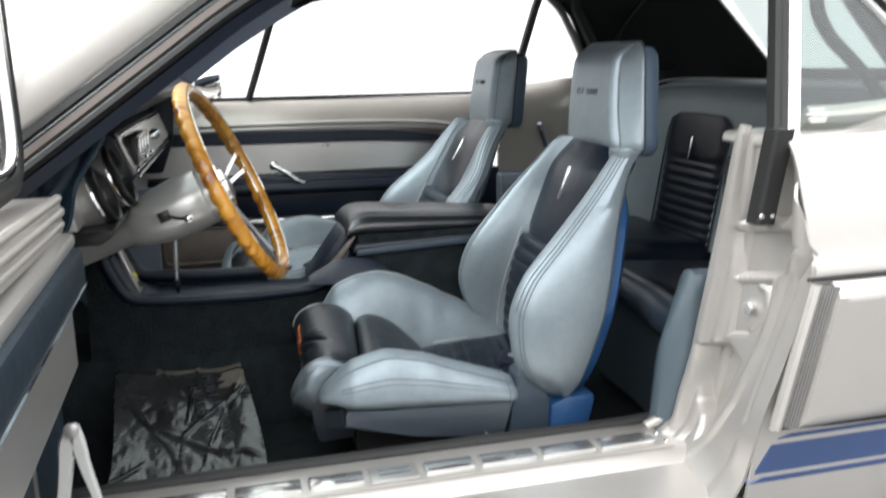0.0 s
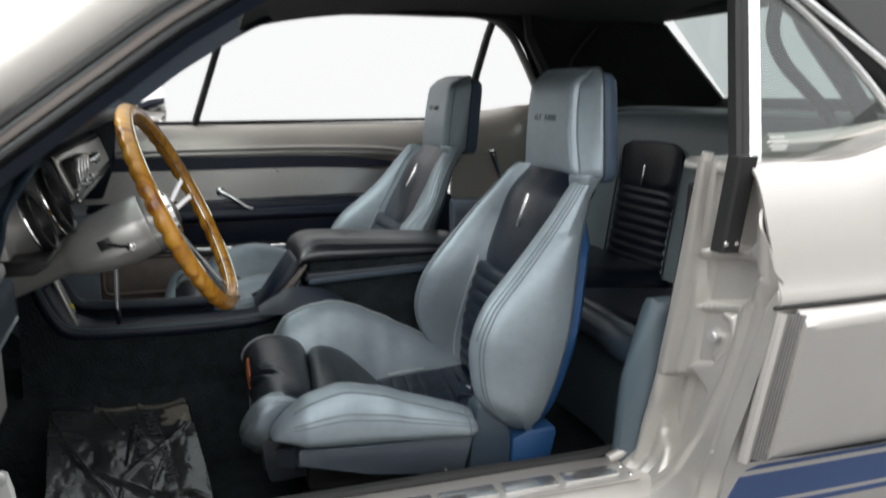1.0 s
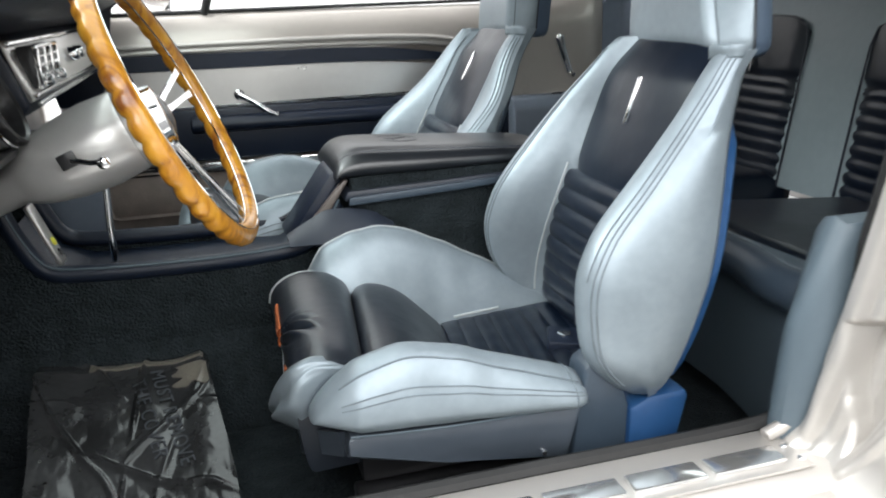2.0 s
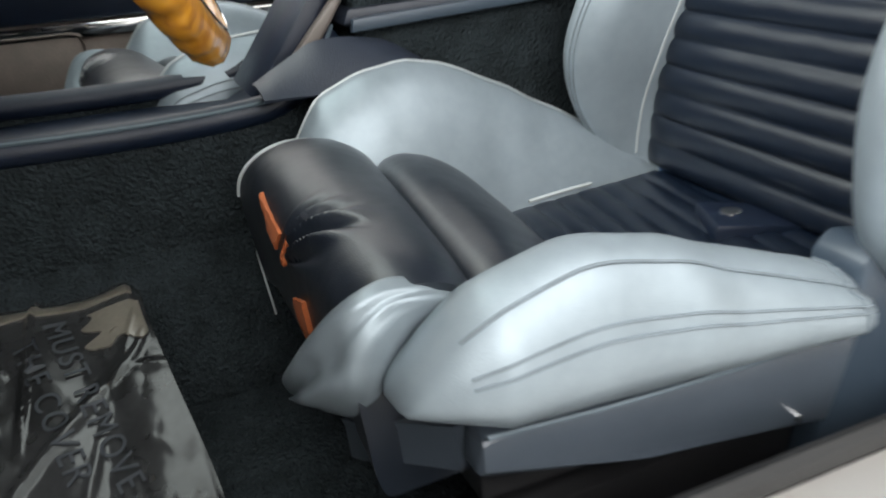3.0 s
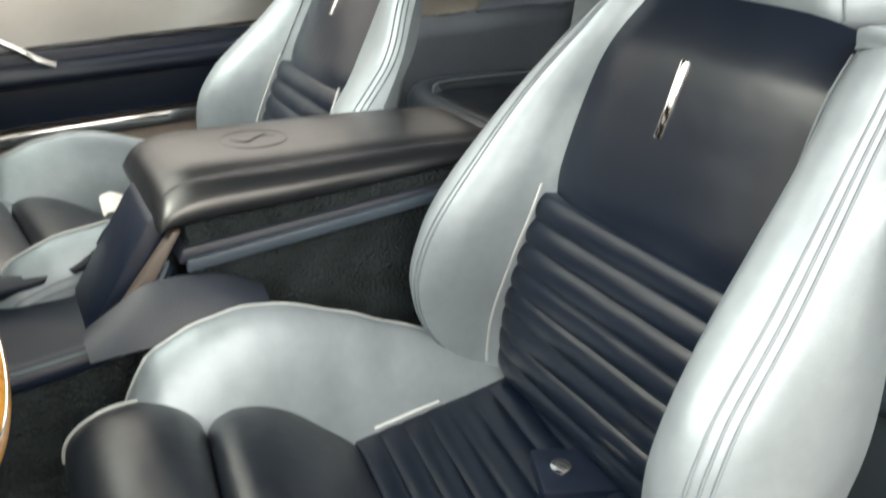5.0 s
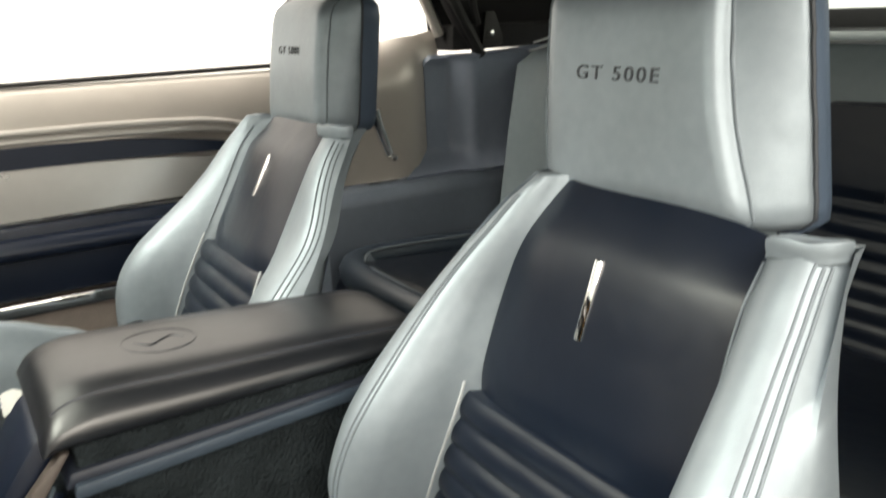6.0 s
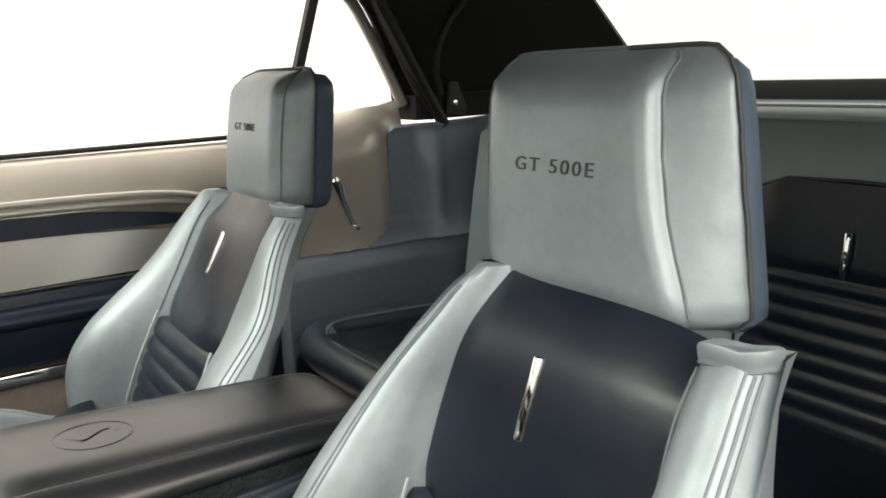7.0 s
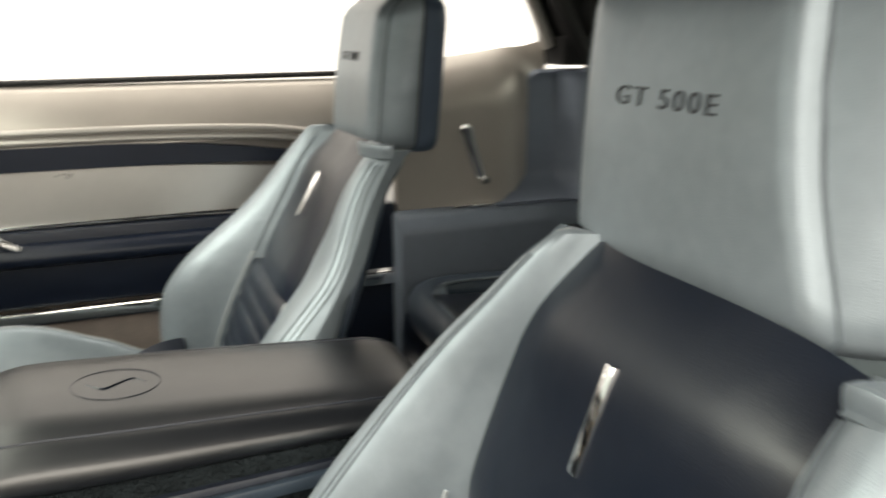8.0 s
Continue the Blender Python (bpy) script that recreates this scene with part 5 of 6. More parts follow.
ACROSS = Vector((-0.56, 0, 0.83))
PA2 = [Vector(p) for p in smooth_path([tuple(p) for p in PA], 24)]
band(PA2, ACROSS, (0.036, 0.050, 0.105, 0.130, 0.115, 0.045), (-0.006, -0.018, -0.014, 0.01, 0.04, 0.03), "windscreen_pillar", PAINT, car, "silver windscreen pillar")
band(PA2, ACROSS, (-0.004, 0.001, 0.006, 0.008, 0.0), (-0.002, -0.014, -0.012, 0.02, 0.02), "pillar_seal", RUBBER, car, "black rubber pillar seal")
band(PA2, ACROSS, (0.008, 0.012, 0.020, 0.024, 0.010), (-0.006, -0.012, -0.010, 0.02, 0.02), "pillar_channel", CHANNEL, car, "brown-grey pillar channel")
band(PA2, ACROSS, (0.024, 0.027, 0.035, 0.037, 0.026), (-0.006, -0.015, -0.013, 0.02, 0.02), "pillar_seal", RUBBER, car, "black rubber pillar seal")
band(PA2, ACROSS, (-0.020, -0.006, -0.002, 0.03, -0.012), (0.02, 0.004, 0.01, 0.06, 0.06), "pillar_trim", NAVY, car, "navy inner pillar trim")
PF = [Vector((p.x, -p.y, p.z)) for p in PA2]
band(PF, ACROSS, (-0.02, 0.01, 0.10, 0.10, 0.0), (-0.06, -0.05, -0.03, 0.01, 0.01), "windscreen_pillar", NAVY, car, "navy-trimmed windscreen pillar")
part("windscreen", sheet(lambda u, v: (-1.10 + 0.72 * v - 0.10 * (1 - (2 * u - 1) ** 2) * (1 - v), (-0.70 + 0.13 * v) * (1 - 2 * u), 0.90 + 0.36 * v), 12, 8, 0.004), GLASS, car, "clear windscreen").visible_shadow = False
part("hood", sheet(lambda u, v: (-2.6 + 1.45 * v, -0.78 + 1.56 * u, 0.83 + 0.09 * v + 0.03 * math.sin(u * math.pi)), 12, 12, 0.01), PAINT, car, "silver hood")
part("fender", extrude([(-2.6, 0.30), (-2.6, 0.82), (-1.0, 0.86), (-0.96, 0.80), (-0.955, 0.40), (-0.97, 0.30)], "y", -0.87, -0.80, 0.015), PAINT, car, "silver front fender")
part("fender", extrude([(-2.6, 0.30), (-2.6, 0.82), (-1.0, 0.86), (-0.96, 0.80), (-0.955, 0.40), (-0.97, 0.30)], "y", 0.80, 0.87, 0.015), PAINT, car, "silver front fender")

# soft top: roof skin with lining, side rails, sail panels, rear panel with window
ROOF = [(-0.44, 1.205), (-0.38, 1.232), (-0.20, 1.262), (0.10, 1.285), (0.40, 1.282), (0.60, 1.265), (0.80, 1.228)]


def roof(u, v, dz=0.0):
    x = -0.44 + 1.24 * u
    y = -0.625 + 1.25 * v
    return (x, y, curve(ROOF, x) - 0.055 * abs(2 * v - 1) ** 3 + dz)


part("roof_lining", sheet(lambda u, v: roof(u, v), 20, 16, 0.012), CLOTH, car, "black soft top lining", 60)
part("roof_skin", sheet(lambda u, v: roof(u, v, 0.02), 20, 16, 0.008), CLOTH_OUT, car, "dark grey soft top", 60)
for s in (-1, 1):
    part("roof_rail", tube(smooth_path([(-0.45, s * 0.615, 1.186), (-0.36, s * 0.622, 1.206), (-0.15, s * 0.628, 1.220), (0.15, s * 0.632, 1.224), (0.32, s * 0.640, 1.218), (0.415, s * 0.652, 1.185), (0.475, s * 0.662, 1.11), (0.535, s * 0.668, 1.00), (0.585, s * 0.672, 0.92)] if s > 0 else [(-0.45, -0.615, 1.178), (-0.36, -0.622, 1.196), (-0.15, -0.628, 1.205), (0.08, -0.632, 1.200), (0.17, -0.638, 1.180), (0.24, -0.655, 1.145), (0.33, -0.672, 1.085), (0.42, -0.70, 1.018), (0.50, -0.722, 0.950)], 44), 0.017, 10), CLOTH, car, "black padded roof rail", 80)
    part("drip_rail", tube(smooth_path([(-0.40, s * 0.645, 1.197), (-0.15, s * 0.650, 1.215), (0.15, s * 0.654, 1.218), (0.31, s * 0.66, 1.212), (0.395, s * 0.685, 1.165), (0.445, s * 0.695, 1.094), (0.49, s * 0.70, 1.01), (0.52, s * 0.70, 0.945)] if s > 0 else [(-0.40, -0.645, 1.185), (-0.15, -0.650, 1.200), (0.08, -0.654, 1.197), (0.20, -0.670, 1.170), (0.33, -0.695, 1.090), (0.45, -0.730, 1.000), (0.50, -0.75, 0.955)], 44), 0.006 if s < 0 else 0.012, 8), CHROME if s < 0 else PAINT_INNER, car, "bright roof edge moulding", 80)


def sail(s):
    lead = [(0, 0.53), (0.35, 0.49), (0.7, 0.42), (1, 0.30)] if s > 0 else [(0, 0.50), (0.35, 0.40), (0.7, 0.28), (1, 0.15)]

    def fn(u, v):
        # u: front edge to rear edge; v: bottom to top
        front = curve(lead, v)
        rear = 1.07 - 0.27 * v
        x = front + (rear - front) * u
        z = 0.93 + (curve(ROOF, min(x, 0.80)) - 0.050 - 0.93) * v
        y = (0.735 - 0.11 * v) * (1 - u**3) + (0.47 - 0.02 * v) * u**3
        return (x, s * y, z)
    return fn


for s in (-1, 1):
    part("sail_panel", sheet(sail(s), 16, 12, 0.012), CLOTH, car, "black soft top side panel", 60)
    part("sail_skin", sheet(lambda u, v: (sail(s)(u, v)[0], sail(s)(u, v)[1] * 1.03, sail(s)(u, v)[2] + 0.012), 16, 12, 0.006), CLOTH_OUT, car, "dark grey soft top side", 60)
part("rear_header", extrude([(0.77, 1.215), (0.79, 1.235), (0.84, 1.215), (0.82, 1.195)], "y", -0.56, 0.56, 0.006), CLOTH, car, "black header over the rear window")
part("rear_window_sill", extrude([(1.02, 0.91), (1.035, 0.972), (1.07, 0.965), (1.09, 0.91)], "y", -0.60, 0.60, 0.008), CLOTH, car, "black band under the rear window")
part("rear_window", loft([[(0.825, -0.46, 1.208 + d), (0.825, 0.46, 1.208 + d), (1.06, 0.48, 0.965 + d), (1.06, -0.48, 0.965 + d)] for d in (0, 0.004)]), GLASS, car, "clear rear window").visible_shadow = False
part("tail", extrude([(1.08, 0.30), (1.08, 0.93), (1.5, 0.945), (1.9, 0.93), (1.95, 0.35)], "y", -0.84, 0.84, 0.02), PAINT, car, "silver rear deck")

# ---- passenger door and far side ----
door = thing("passenger_door", "closed passenger door with alloy panel, navy padding and chrome handle", "car door", (0, 0, 0))
part("outer_skin", extrude([(-0.90, 0.36), (-0.93, 0.86), (-0.80, 0.892), (0.19, 0.892), (0.20, 0.36)], "y", 0.76, 0.86, 0.02), PAINT, door, "silver outer skin")


def door_top(u, v):
    x = -0.86 + 1.06 * u
    # belt rolls in and down to the moulding
    y = 0.745 - 0.055 * math.sin(v * math.pi / 2)
    z = 0.897 - 0.10 * v + (0.006 if v > 0.0 else 0)
    dip = 0.0 + 0.035 * max(0, (x - 0.02) / 0.18) ** 2 * v
    return (x, y, z - dip)


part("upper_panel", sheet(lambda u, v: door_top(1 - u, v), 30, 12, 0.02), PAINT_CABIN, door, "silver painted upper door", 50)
part("window_seal", tube([(-0.84, 0.742, 0.899), (0.22, 0.742, 0.905)], 0.005, 8), RUBBER, door, "black window seal")
for dz, r, m in ((0.022, 0.006, PAINT_INNER), (0.008, 0.007, PAINT_INNER)):
    part("moulding", tube(smooth_path([(-0.86, 0.690, 0.803 + dz), (-0.30, 0.690, 0.806 + dz), (-0.05, 0.690, 0.800 + dz), (0.06, 0.690, 0.785 + dz), (0.115, 0.690, 0.755 + dz), (0.135, 0.690, 0.715 + dz)], 40), r, 8), m, door, "curved silver moulding", 80)


def curved_strip(z_lo, z_hi, y, x1, thick, sag):
    def fn(u, v):
        x = -0.86 + (x1 + 0.86) * u
        d = sag * max(0, (x + 0.30) / 0.42) ** 2
        return (x, y, z_lo - 0.3 * d + (z_hi - d - z_lo + 0.3 * d) * v)
    return fn


part("upper_pad", sheet(curved_strip(0.770, 0.806, 0.682, 0.12, 0.02, 0.045), 24, 6, 0.02), NAVY, door, "navy padded strip")
part("alloy_panel", sheet(curved_strip(0.682, 0.769, 0.686, 0.12, 0.01, 0.03), 24, 6, 0.012), ALLOY, door, "brushed alloy door panel")
part("bead", tube([(-0.86, 0.682, 0.680), (0.12, 0.682, 0.686)], 0.0025, 6), CHROME, door, "thin bright bead")
part("lower_pad", box(-0.86, 0.20, 0.668, 0.70, 0.552, 0.678, 0.010), NAVY, door, "navy padded lower door")
part("armrest", extrude([(0.645, 0.628), (0.640, 0.642), (0.652, 0.658), (0.675, 0.662), (0.675, 0.618)], "x", -0.62, 0.0, 0.006), NAVY, door, "navy door armrest")
part("lower_bead", box(-0.86, 0.20, 0.660, 0.674, 0.526, 0.549, 0.003), CHROME, door, "bright lower bead")
part("lower_rear", box(-0.089, 0.20, 0.672, 0.70, 0.36, 0.525, 0.004), NAVY, door, "navy lower door corner")
part("lower_metal", box(-0.86, -0.09, 0.672, 0.70, 0.36, 0.525, 0.004), GREY_BROWN, door, "brown-grey carpeted lower door")
part("carpet_guard", box(-0.828, -0.62, 0.655, 0.671, 0.43, 0.535, 0.02), GREY_BROWN, door, "brown-grey carpet guard")
hd = part("handle", tube([(-0.50, 0.676, 0.705), (-0.47, 0.660, 0.690), (-0.44, 0.650, 0.668), (-0.415, 0.650, 0.655)], [0.008, 0.006, 0.006, 0.005], 10), CHROME, door, "chrome door handle")
part("escutcheon", lathe([(0, 0.014), (0.006, 0.012), (0.008, 0.006), (0.0085, 0.001)], (-0.50, 0.686, 0.705), (-0.50, 0.5, 0.705), 18), CHROME, hd)
part("knob", lathe([(0, 0.006), (0.012, 0.010), (0.018, 0.007), (0.019, 0.001)], (-0.41, 0.672, 0.640), (-0.41, 0.5, 0.640), 16), CHROME, door, "round knob")
part("vent_post", tube([(-0.560, 0.742, 0.895), (-0.475, 0.700, 1.145), (-0.452, 0.690, 1.205)], 0.010, 8), RUBBER, door, "black vent window post")
mir = thing("door_mirror", "chrome door mirror outside the passenger window", "mirror", (-0.66, 0.88, 0.93))
part("housing", lathe([(-0.07, 0.010), (-0.06, 0.040), (-0.03, 0.058), (0.012, 0.064), (0.016, 0.060)], (0, 0, 0.015), (1, 0.15, 0.015), 24), CHROME, mir)
part("glass", lathe([(0.012, 0.059), (0.017, 0.058), (0.0175, 0.001)], (0, 0, 0.015), (1, 0.15, 0.015), 24), MIRROR, mir)
part("foot", tube([(-0.01, 0, -0.02), (0.02, -0.06, -0.035), (0.03, -0.10, -0.04)], 0.010, 8), CHROME, mir)

# quarter area on the far side
inner = thing("rear_side_trim", "slate-blue moulded trim panel beside the rear seat", "trim panel", (0, 0, 0))


def far_quarter(u, v):
    x = 0.20 + 0.32 * u
    z = 0.66 + 0.25 * v + 0.040 * u * u * v
    k = max(0, min(1, (x - 0.425) / 0.05))
    y = 0.690 + 0.034 * k * k * (3 - 2 * k) + 0.05 * max(0, (v - 0.7) / 0.3) ** 2 * (1 - 0.6 * k)
    return (x, y, z)


fq = part("inner_quarter", sheet(lambda u, v: far_quarter(1 - u, v), 14, 14, 0.02), PAINT_CABIN, inner, "silver painted inner quarter panel", 60)
part("belt_edge", tube(smooth_path([(0.20, 0.745, 0.905), (0.33, 0.745, 0.913), (0.43, 0.745, 0.925), (0.52, 0.750, 0.945), (0.58, 0.755, 0.952)], 16), 0.010, 8), PAINT_CABIN, inner, "rolled silver belt edge", 80)


def far_trim(u, v):
    foot = max(0, (0.24 - v) / 0.24) ** 2
    left = 0.478 - 0.085 * foot + 0.012 * max(0, (v - 0.92) / 0.08) ** 2
    x = left + (0.82 - left) * u
    # a flat flange, then a step into the cabin with a rounded shoulder
    k = max(0, min(1, (x - 0.532) / 0.045))
    step = k * k * (3 - 2 * k)
    bead = 0.006 * math.exp(-(((x - 0.583) / 0.012) ** 2))
    y = 0.712 - 0.034 * step * (1 - 0.75 * foot) - bead - 0.16 * max(0, x - 0.58) - 0.010 * max(0, (v - 0.90) / 0.10) ** 2
    z = 0.652 + (0.905 - 0.652) * v + 0.05 * max(0, x - 0.53) * v
    return (x, y - 0.060 * foot, z)


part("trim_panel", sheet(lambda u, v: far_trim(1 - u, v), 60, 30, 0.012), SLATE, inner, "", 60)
part("lower_panel", extrude([(0.615, 0.28), (0.622, 0.63), (0.640, 0.655), (0.70, 0.664), (0.70, 0.28)], "x", 0.19, 0.82, 0.008), SLATE_SHADED, inner, "slate-blue lower side panel")
part("top_well", box(0.53, 1.02, 0.665, 0.75, 0.912, 0.965, 0.008), CLOTH, inner, "black folded-top well lining")
part("ledge_slot", box(0.305, 0.392, 0.652, 0.672, 0.658, 0.663, 0.001), CHROME, inner, "bright ledge strip")
for x, y, z in ((0.502, 0.712, 0.884), (0.600, 0.665, 0.900), (0.503, 0.735, 0.930)):
    part("screw", lathe([(0, 0.006), (0.003, 0.005), (0.004, 0.001)], (x, y + 0.001, z), (x - 0.3, y - 0.6, z), 12), CHROME, inner)
crank = thing("window_crank", "chrome window crank on the inner quarter panel", "window crank", (0.335, 0.688, 0.805))
part("boss", lathe([(0, 0.022), (0.008, 0.020), (0.016, 0.013), (0.020, 0.001)], (0, 0, 0), (0, -1, 0), 20), CHROME, crank)
part("arm", tube([(0, -0.016, 0), (0.008, -0.020, -0.03), (0.030, -0.020, -0.092)], [0.016, 0.012, 0.010], 10), CHROME, crank)
part("knob", lathe([(0, 0.006), (0.008, 0.009), (0.02, 0.009), (0.026, 0.006), (0.027, 0.001)], (0.034, -0.012, -0.098), (0.034, -1, -0.098), 16), CHROME, crank)
part("far_post", tube([(0.262, 0.738, 0.905), (0.322, 0.690, 1.159), (0.338, 0.665, 1.222)], 0.013, 8), RUBBER, inner, "black window post")
part("bow_bracket", extrude([(0.60, 0.92), (0.61, 0.99), (0.635, 0.99), (0.655, 0.94), (0.655, 0.92)], "y", 0.655, 0.668, 0.004), RUBBER, inner, "black folding-top bracket")
part("bow_bolt", lathe([(0, 0.008), (0.006, 0.006), (0.007, 0.001)], (0.622, 0.655, 0.945), (0.622, 0, 0.945), 12), CHROME, inner)
part("top_frame", tube([(0.60, 0.665, 0.90), (0.50, 0.655, 1.06), (0.44, 0.64, 1.15), (0.42, 0.62, 1.215)], 0.014, 8), RUBBER, inner, "black folding-top frame arm")
part("top_strap", tube(smooth_path([(0.585, 0.650, 0.965), (0.568, 0.640, 1.015), (0.586, 0.635, 1.089), (0.624, 0.62, 1.146), (0.655, 0.58, 1.20)], 16), 0.008, 6), RUBBER, inner, "black top strap")

near = thing("rear_side_trim", "slate-blue trim panel beside the rear seat at the open door", "trim panel", (0, 0, 0))
rings = []
for x in steps(0.0, 0.80, 24):
    k = math.sin(min(1, (x + 0.012) / 0.04) * math.pi / 2)
    zt = 0.40 + (0.665 - 0.40) * min(1, 0.2 + 0.8 * k)
    rings.append([(0.028 + x + 0.08 * (z - 0.40), -0.632 + o * k, z) for o, z in ((0.024, 0.32), (0.026, 0.50), (0.024, zt - 0.02), (0.014, zt - 0.004), (0.0, zt), (-0.02, zt - 0.004), (-0.026, zt - 0.03), (-0.026, 0.32))])
# Same vinyl as the far trim, with shade put into a darker colour.
part("panel", loft(rings), SLATE_MID, near, "slate-blue padded side panel", 60)
part("top_well", box(0.53, 1.02, -0.75, -0.665, 0.912, 0.955, 0.008), CLOTH, near, "black folded-top well lining")
part("screw", lathe([(0, 0.005), (0.002, 0.004), (0.003, 0.001)], (0.075, -0.6585, 0.475), (0.075, -0.9, 0.475), 10), CHROME, near)
part("inner_quarter", sheet(lambda u, v: (far_quarter(u, v)[0], -far_quarter(u, v)[1], far_quarter(u, v)[2]), 14, 14, 0.02), PAINT_CABIN, near, "silver painted inner quarter panel", 60)
part("trim_panel", sheet(lambda u, v: (far_trim(u, v)[0], -far_trim(u, v)[1], far_trim(u, v)[2]), 30, 20, 0.012), SLATE, near, "slate-blue upper trim", 60)
for w, pts in ((0.011, [(0.325, -0.59, 1.155), (0.304, -0.600, 1.10), (0.307, -0.600, 1.068), (0.334, -0.600, 1.028), (0.372, -0.600, 0.997), (0.422, -0.600, 0.955), (0.450, -0.605, 0.915)]), (0.018, [(0.335, -0.61, 1.14), (0.365, -0.61, 1.09), (0.412, -0.61, 1.04), (0.468, -0.61, 0.983), (0.510, -0.61, 0.930)])):
    part("top_strap", tube(smooth_path(pts, 24), w, 8), RUBBER, near, "black folding-top strap", 80)

# ---- rear seat ----
rear = thing("rear_seat", "slate rear bench seat with dark pleated inserts and chrome badges", "seat", (0, 0, 0))
rings = []
for y in steps(-0.60, 0.60, 30):
    e = abs(y) / 0.60
    prof = [(0.585, 0.50), (0.600, 0.60), (0.625, 0.75), (0.650, 0.88), (0.668, 0.925), (0.70, 0.945), (0.76, 0.945), (0.80, 0.50)]
    rings.append([(x, y, z - 0.035 * e**6 * (z > 0.9)) for x, z in prof])
part("backrest", loft(rings), SLATE_LIT, rear, "slate-blue backrest", 50)
for s in (-1, 1):
    rings = []
    for y in steps(-0.150, 0.150, 16):
        hi = 0.850 - 0.03 * max(0, (abs(y) - 0.09) / 0.06) ** 2
        ring = []
        for z in steps(0.46, hi, 80):
            pl = 0.005 * abs(math.sin((z - 0.46) * math.pi / 0.027)) ** 0.6 if z < 0.72 else 0.006 * min(1, (z - 0.72) / 0.02)
            ring.append((0.588 + 0.155 * (z - 0.52) - 0.005 - pl + 0.012 * (abs(y) / 0.15) ** 6, s * 0.235 + y, z))
        ring += [(0.66, s * 0.235 + y, hi), (0.62, s * 0.235 + y, 0.46)]
        rings.append(ring)
    ins = part("insert", loft(rings), LEATHER_DARK, rear, "dark pleated leather insert", 60)
    part("piping", tube([(0.588 + 0.155 * (z - 0.52) - 0.003, s * 0.235 + y, z) for y, z in [(-0.152, 0.47), (-0.152, 0.70), (-0.150, 0.80), (-0.14, 0.835), (-0.10, 0.850), (0, 0.853), (0.10, 0.850), (0.14, 0.835), (0.150, 0.80), (0.152, 0.70), (0.152, 0.47)]], 0.0025, 6), SLATE_DARK, ins)
    em = box(-0.003, 0.003, -0.004, 0.004, -0.03, 0.03, 0.0015)
    bmesh.ops.transform(em, matrix=pose(0.607, s * 0.235 - 0.006, 0.760, 0, 9, 0), verts=em.verts)
    part("badge", em, CHROME, rear, "slim chrome badge")
    rings = []
    for x in steps(0.165, 0.60, 24):
        k = math.sin(min(1, (x - 0.15) / 0.05) * math.pi / 2)
        prof = [(-0.235, 0.40), (-0.24, 0.44 + 0.06 * k), (-0.225, 0.475 + 0.065 * k), (-0.18, 0.485 + 0.07 * k), (0, 0.487 + 0.066 * k), (0.18, 0.485 + 0.07 * k), (0.225, 0.475 + 0.065 * k), (0.24, 0.44 + 0.06 * k), (0.235, 0.40)]
        rings.append([(x, s * 0.31 + y, z - 0.08 * (x - 0.2)) for y, z in prof])
    part("cushion", loft(rings), LEATHER_DARK, rear, "dark leather rear cushion", 60)
    rings = []
    for y in steps(-0.27, 0.27, 20):
        e = (abs(y) / 0.27) ** 6 * 0.03 - (0.055 if s < 0 else -0.02) * max(0, s * y / 0.27) ** 1.5
        rings.append([(0.165 + e, s * 0.31 + y, 0.30), (0.158 + e, s * 0.31 + y, 0.46), (0.168 + e, s * 0.31 + y, 0.52), (0.19 + e, s * 0.31 + y, 0.548), (0.215 + e, s * 0.31 + y, 0.55), (0.23 + e, s * 0.31 + y, 0.30)])
    part("front_roll", loft(rings), SLATE_MID, rear, "slate leather front edge", 60)
    edge = [(0.185, 0.04), (0.180, 0.40), (0.190, 0.50), (0.225, 0.565), (0.29, 0.585), (0.56, 0.585)] if s > 0 else [(0.165, 0.04), (0.150, 0.40), (0.130, 0.50), (0.150, 0.560), (0.22, 0.585), (0.56, 0.585)]
    part("side_roll", tube(smooth_path([(x, s * y, 0.527 - 0.05 * (x - 0.2)) for x, y in edge], 40), 0.030, 12), HINGE, rear, "dark slate leather cushion border", 80)
    part("piping", tube(smooth_path([(x + 0.016, s * (y - 0.018), 0.551 - 0.05 * (x - 0.2)) for x, y in edge], 40), 0.0028, 6), STITCH, rear)
for x, z in ((0.667, 0.947), (0.655, 0.931)):
    part("piping", tube([(x - 0.004, y, z - 0.035 * (abs(y) / 0.60) ** 6) for y in steps(-0.56, 0.56, 24)], 0.0022, 6), PIPING, rear)
part("parcel_shelf", box(0.74, 1.02, -0.60, 0.60, 0.91, 0.935, 0.004), SLATE_DARK, rear, "dark shelf behind the seat")

# ---- driver door, standing open ----
ddoor = thing("driver_door", "open driver door with silver top, navy pad and vent window frame", "car door", (0, 0, 0))
PIVOT, OUT = Vector((-0.812, -0.765, 0)), Vector((0.030, -1.0, 0)).normalized()
NRM = Vector((1.0, 0.030, 0)).normalized()


def on_door(s, z, d):
    p = PIVOT + OUT * s + NRM * d
    return (p.x, p.y, z)


def door_slab(s0, s1, zs, d0, d1, name, material, label="", slope=0.0):
    prof = [(zs[0], d0), (zs[0], d1), (zs[1], d1), (zs[1], d0)]
    bm = loft([[on_door(s, z + slope * s, d) for z, d in prof] for s in (s0, s1)])
    bmesh.ops.bevel(bm, geom=bm.edges[:], offset=0.006, segments=2, affect="EDGES", profile=0.5)
    return part(name, bm, material, ddoor, label)


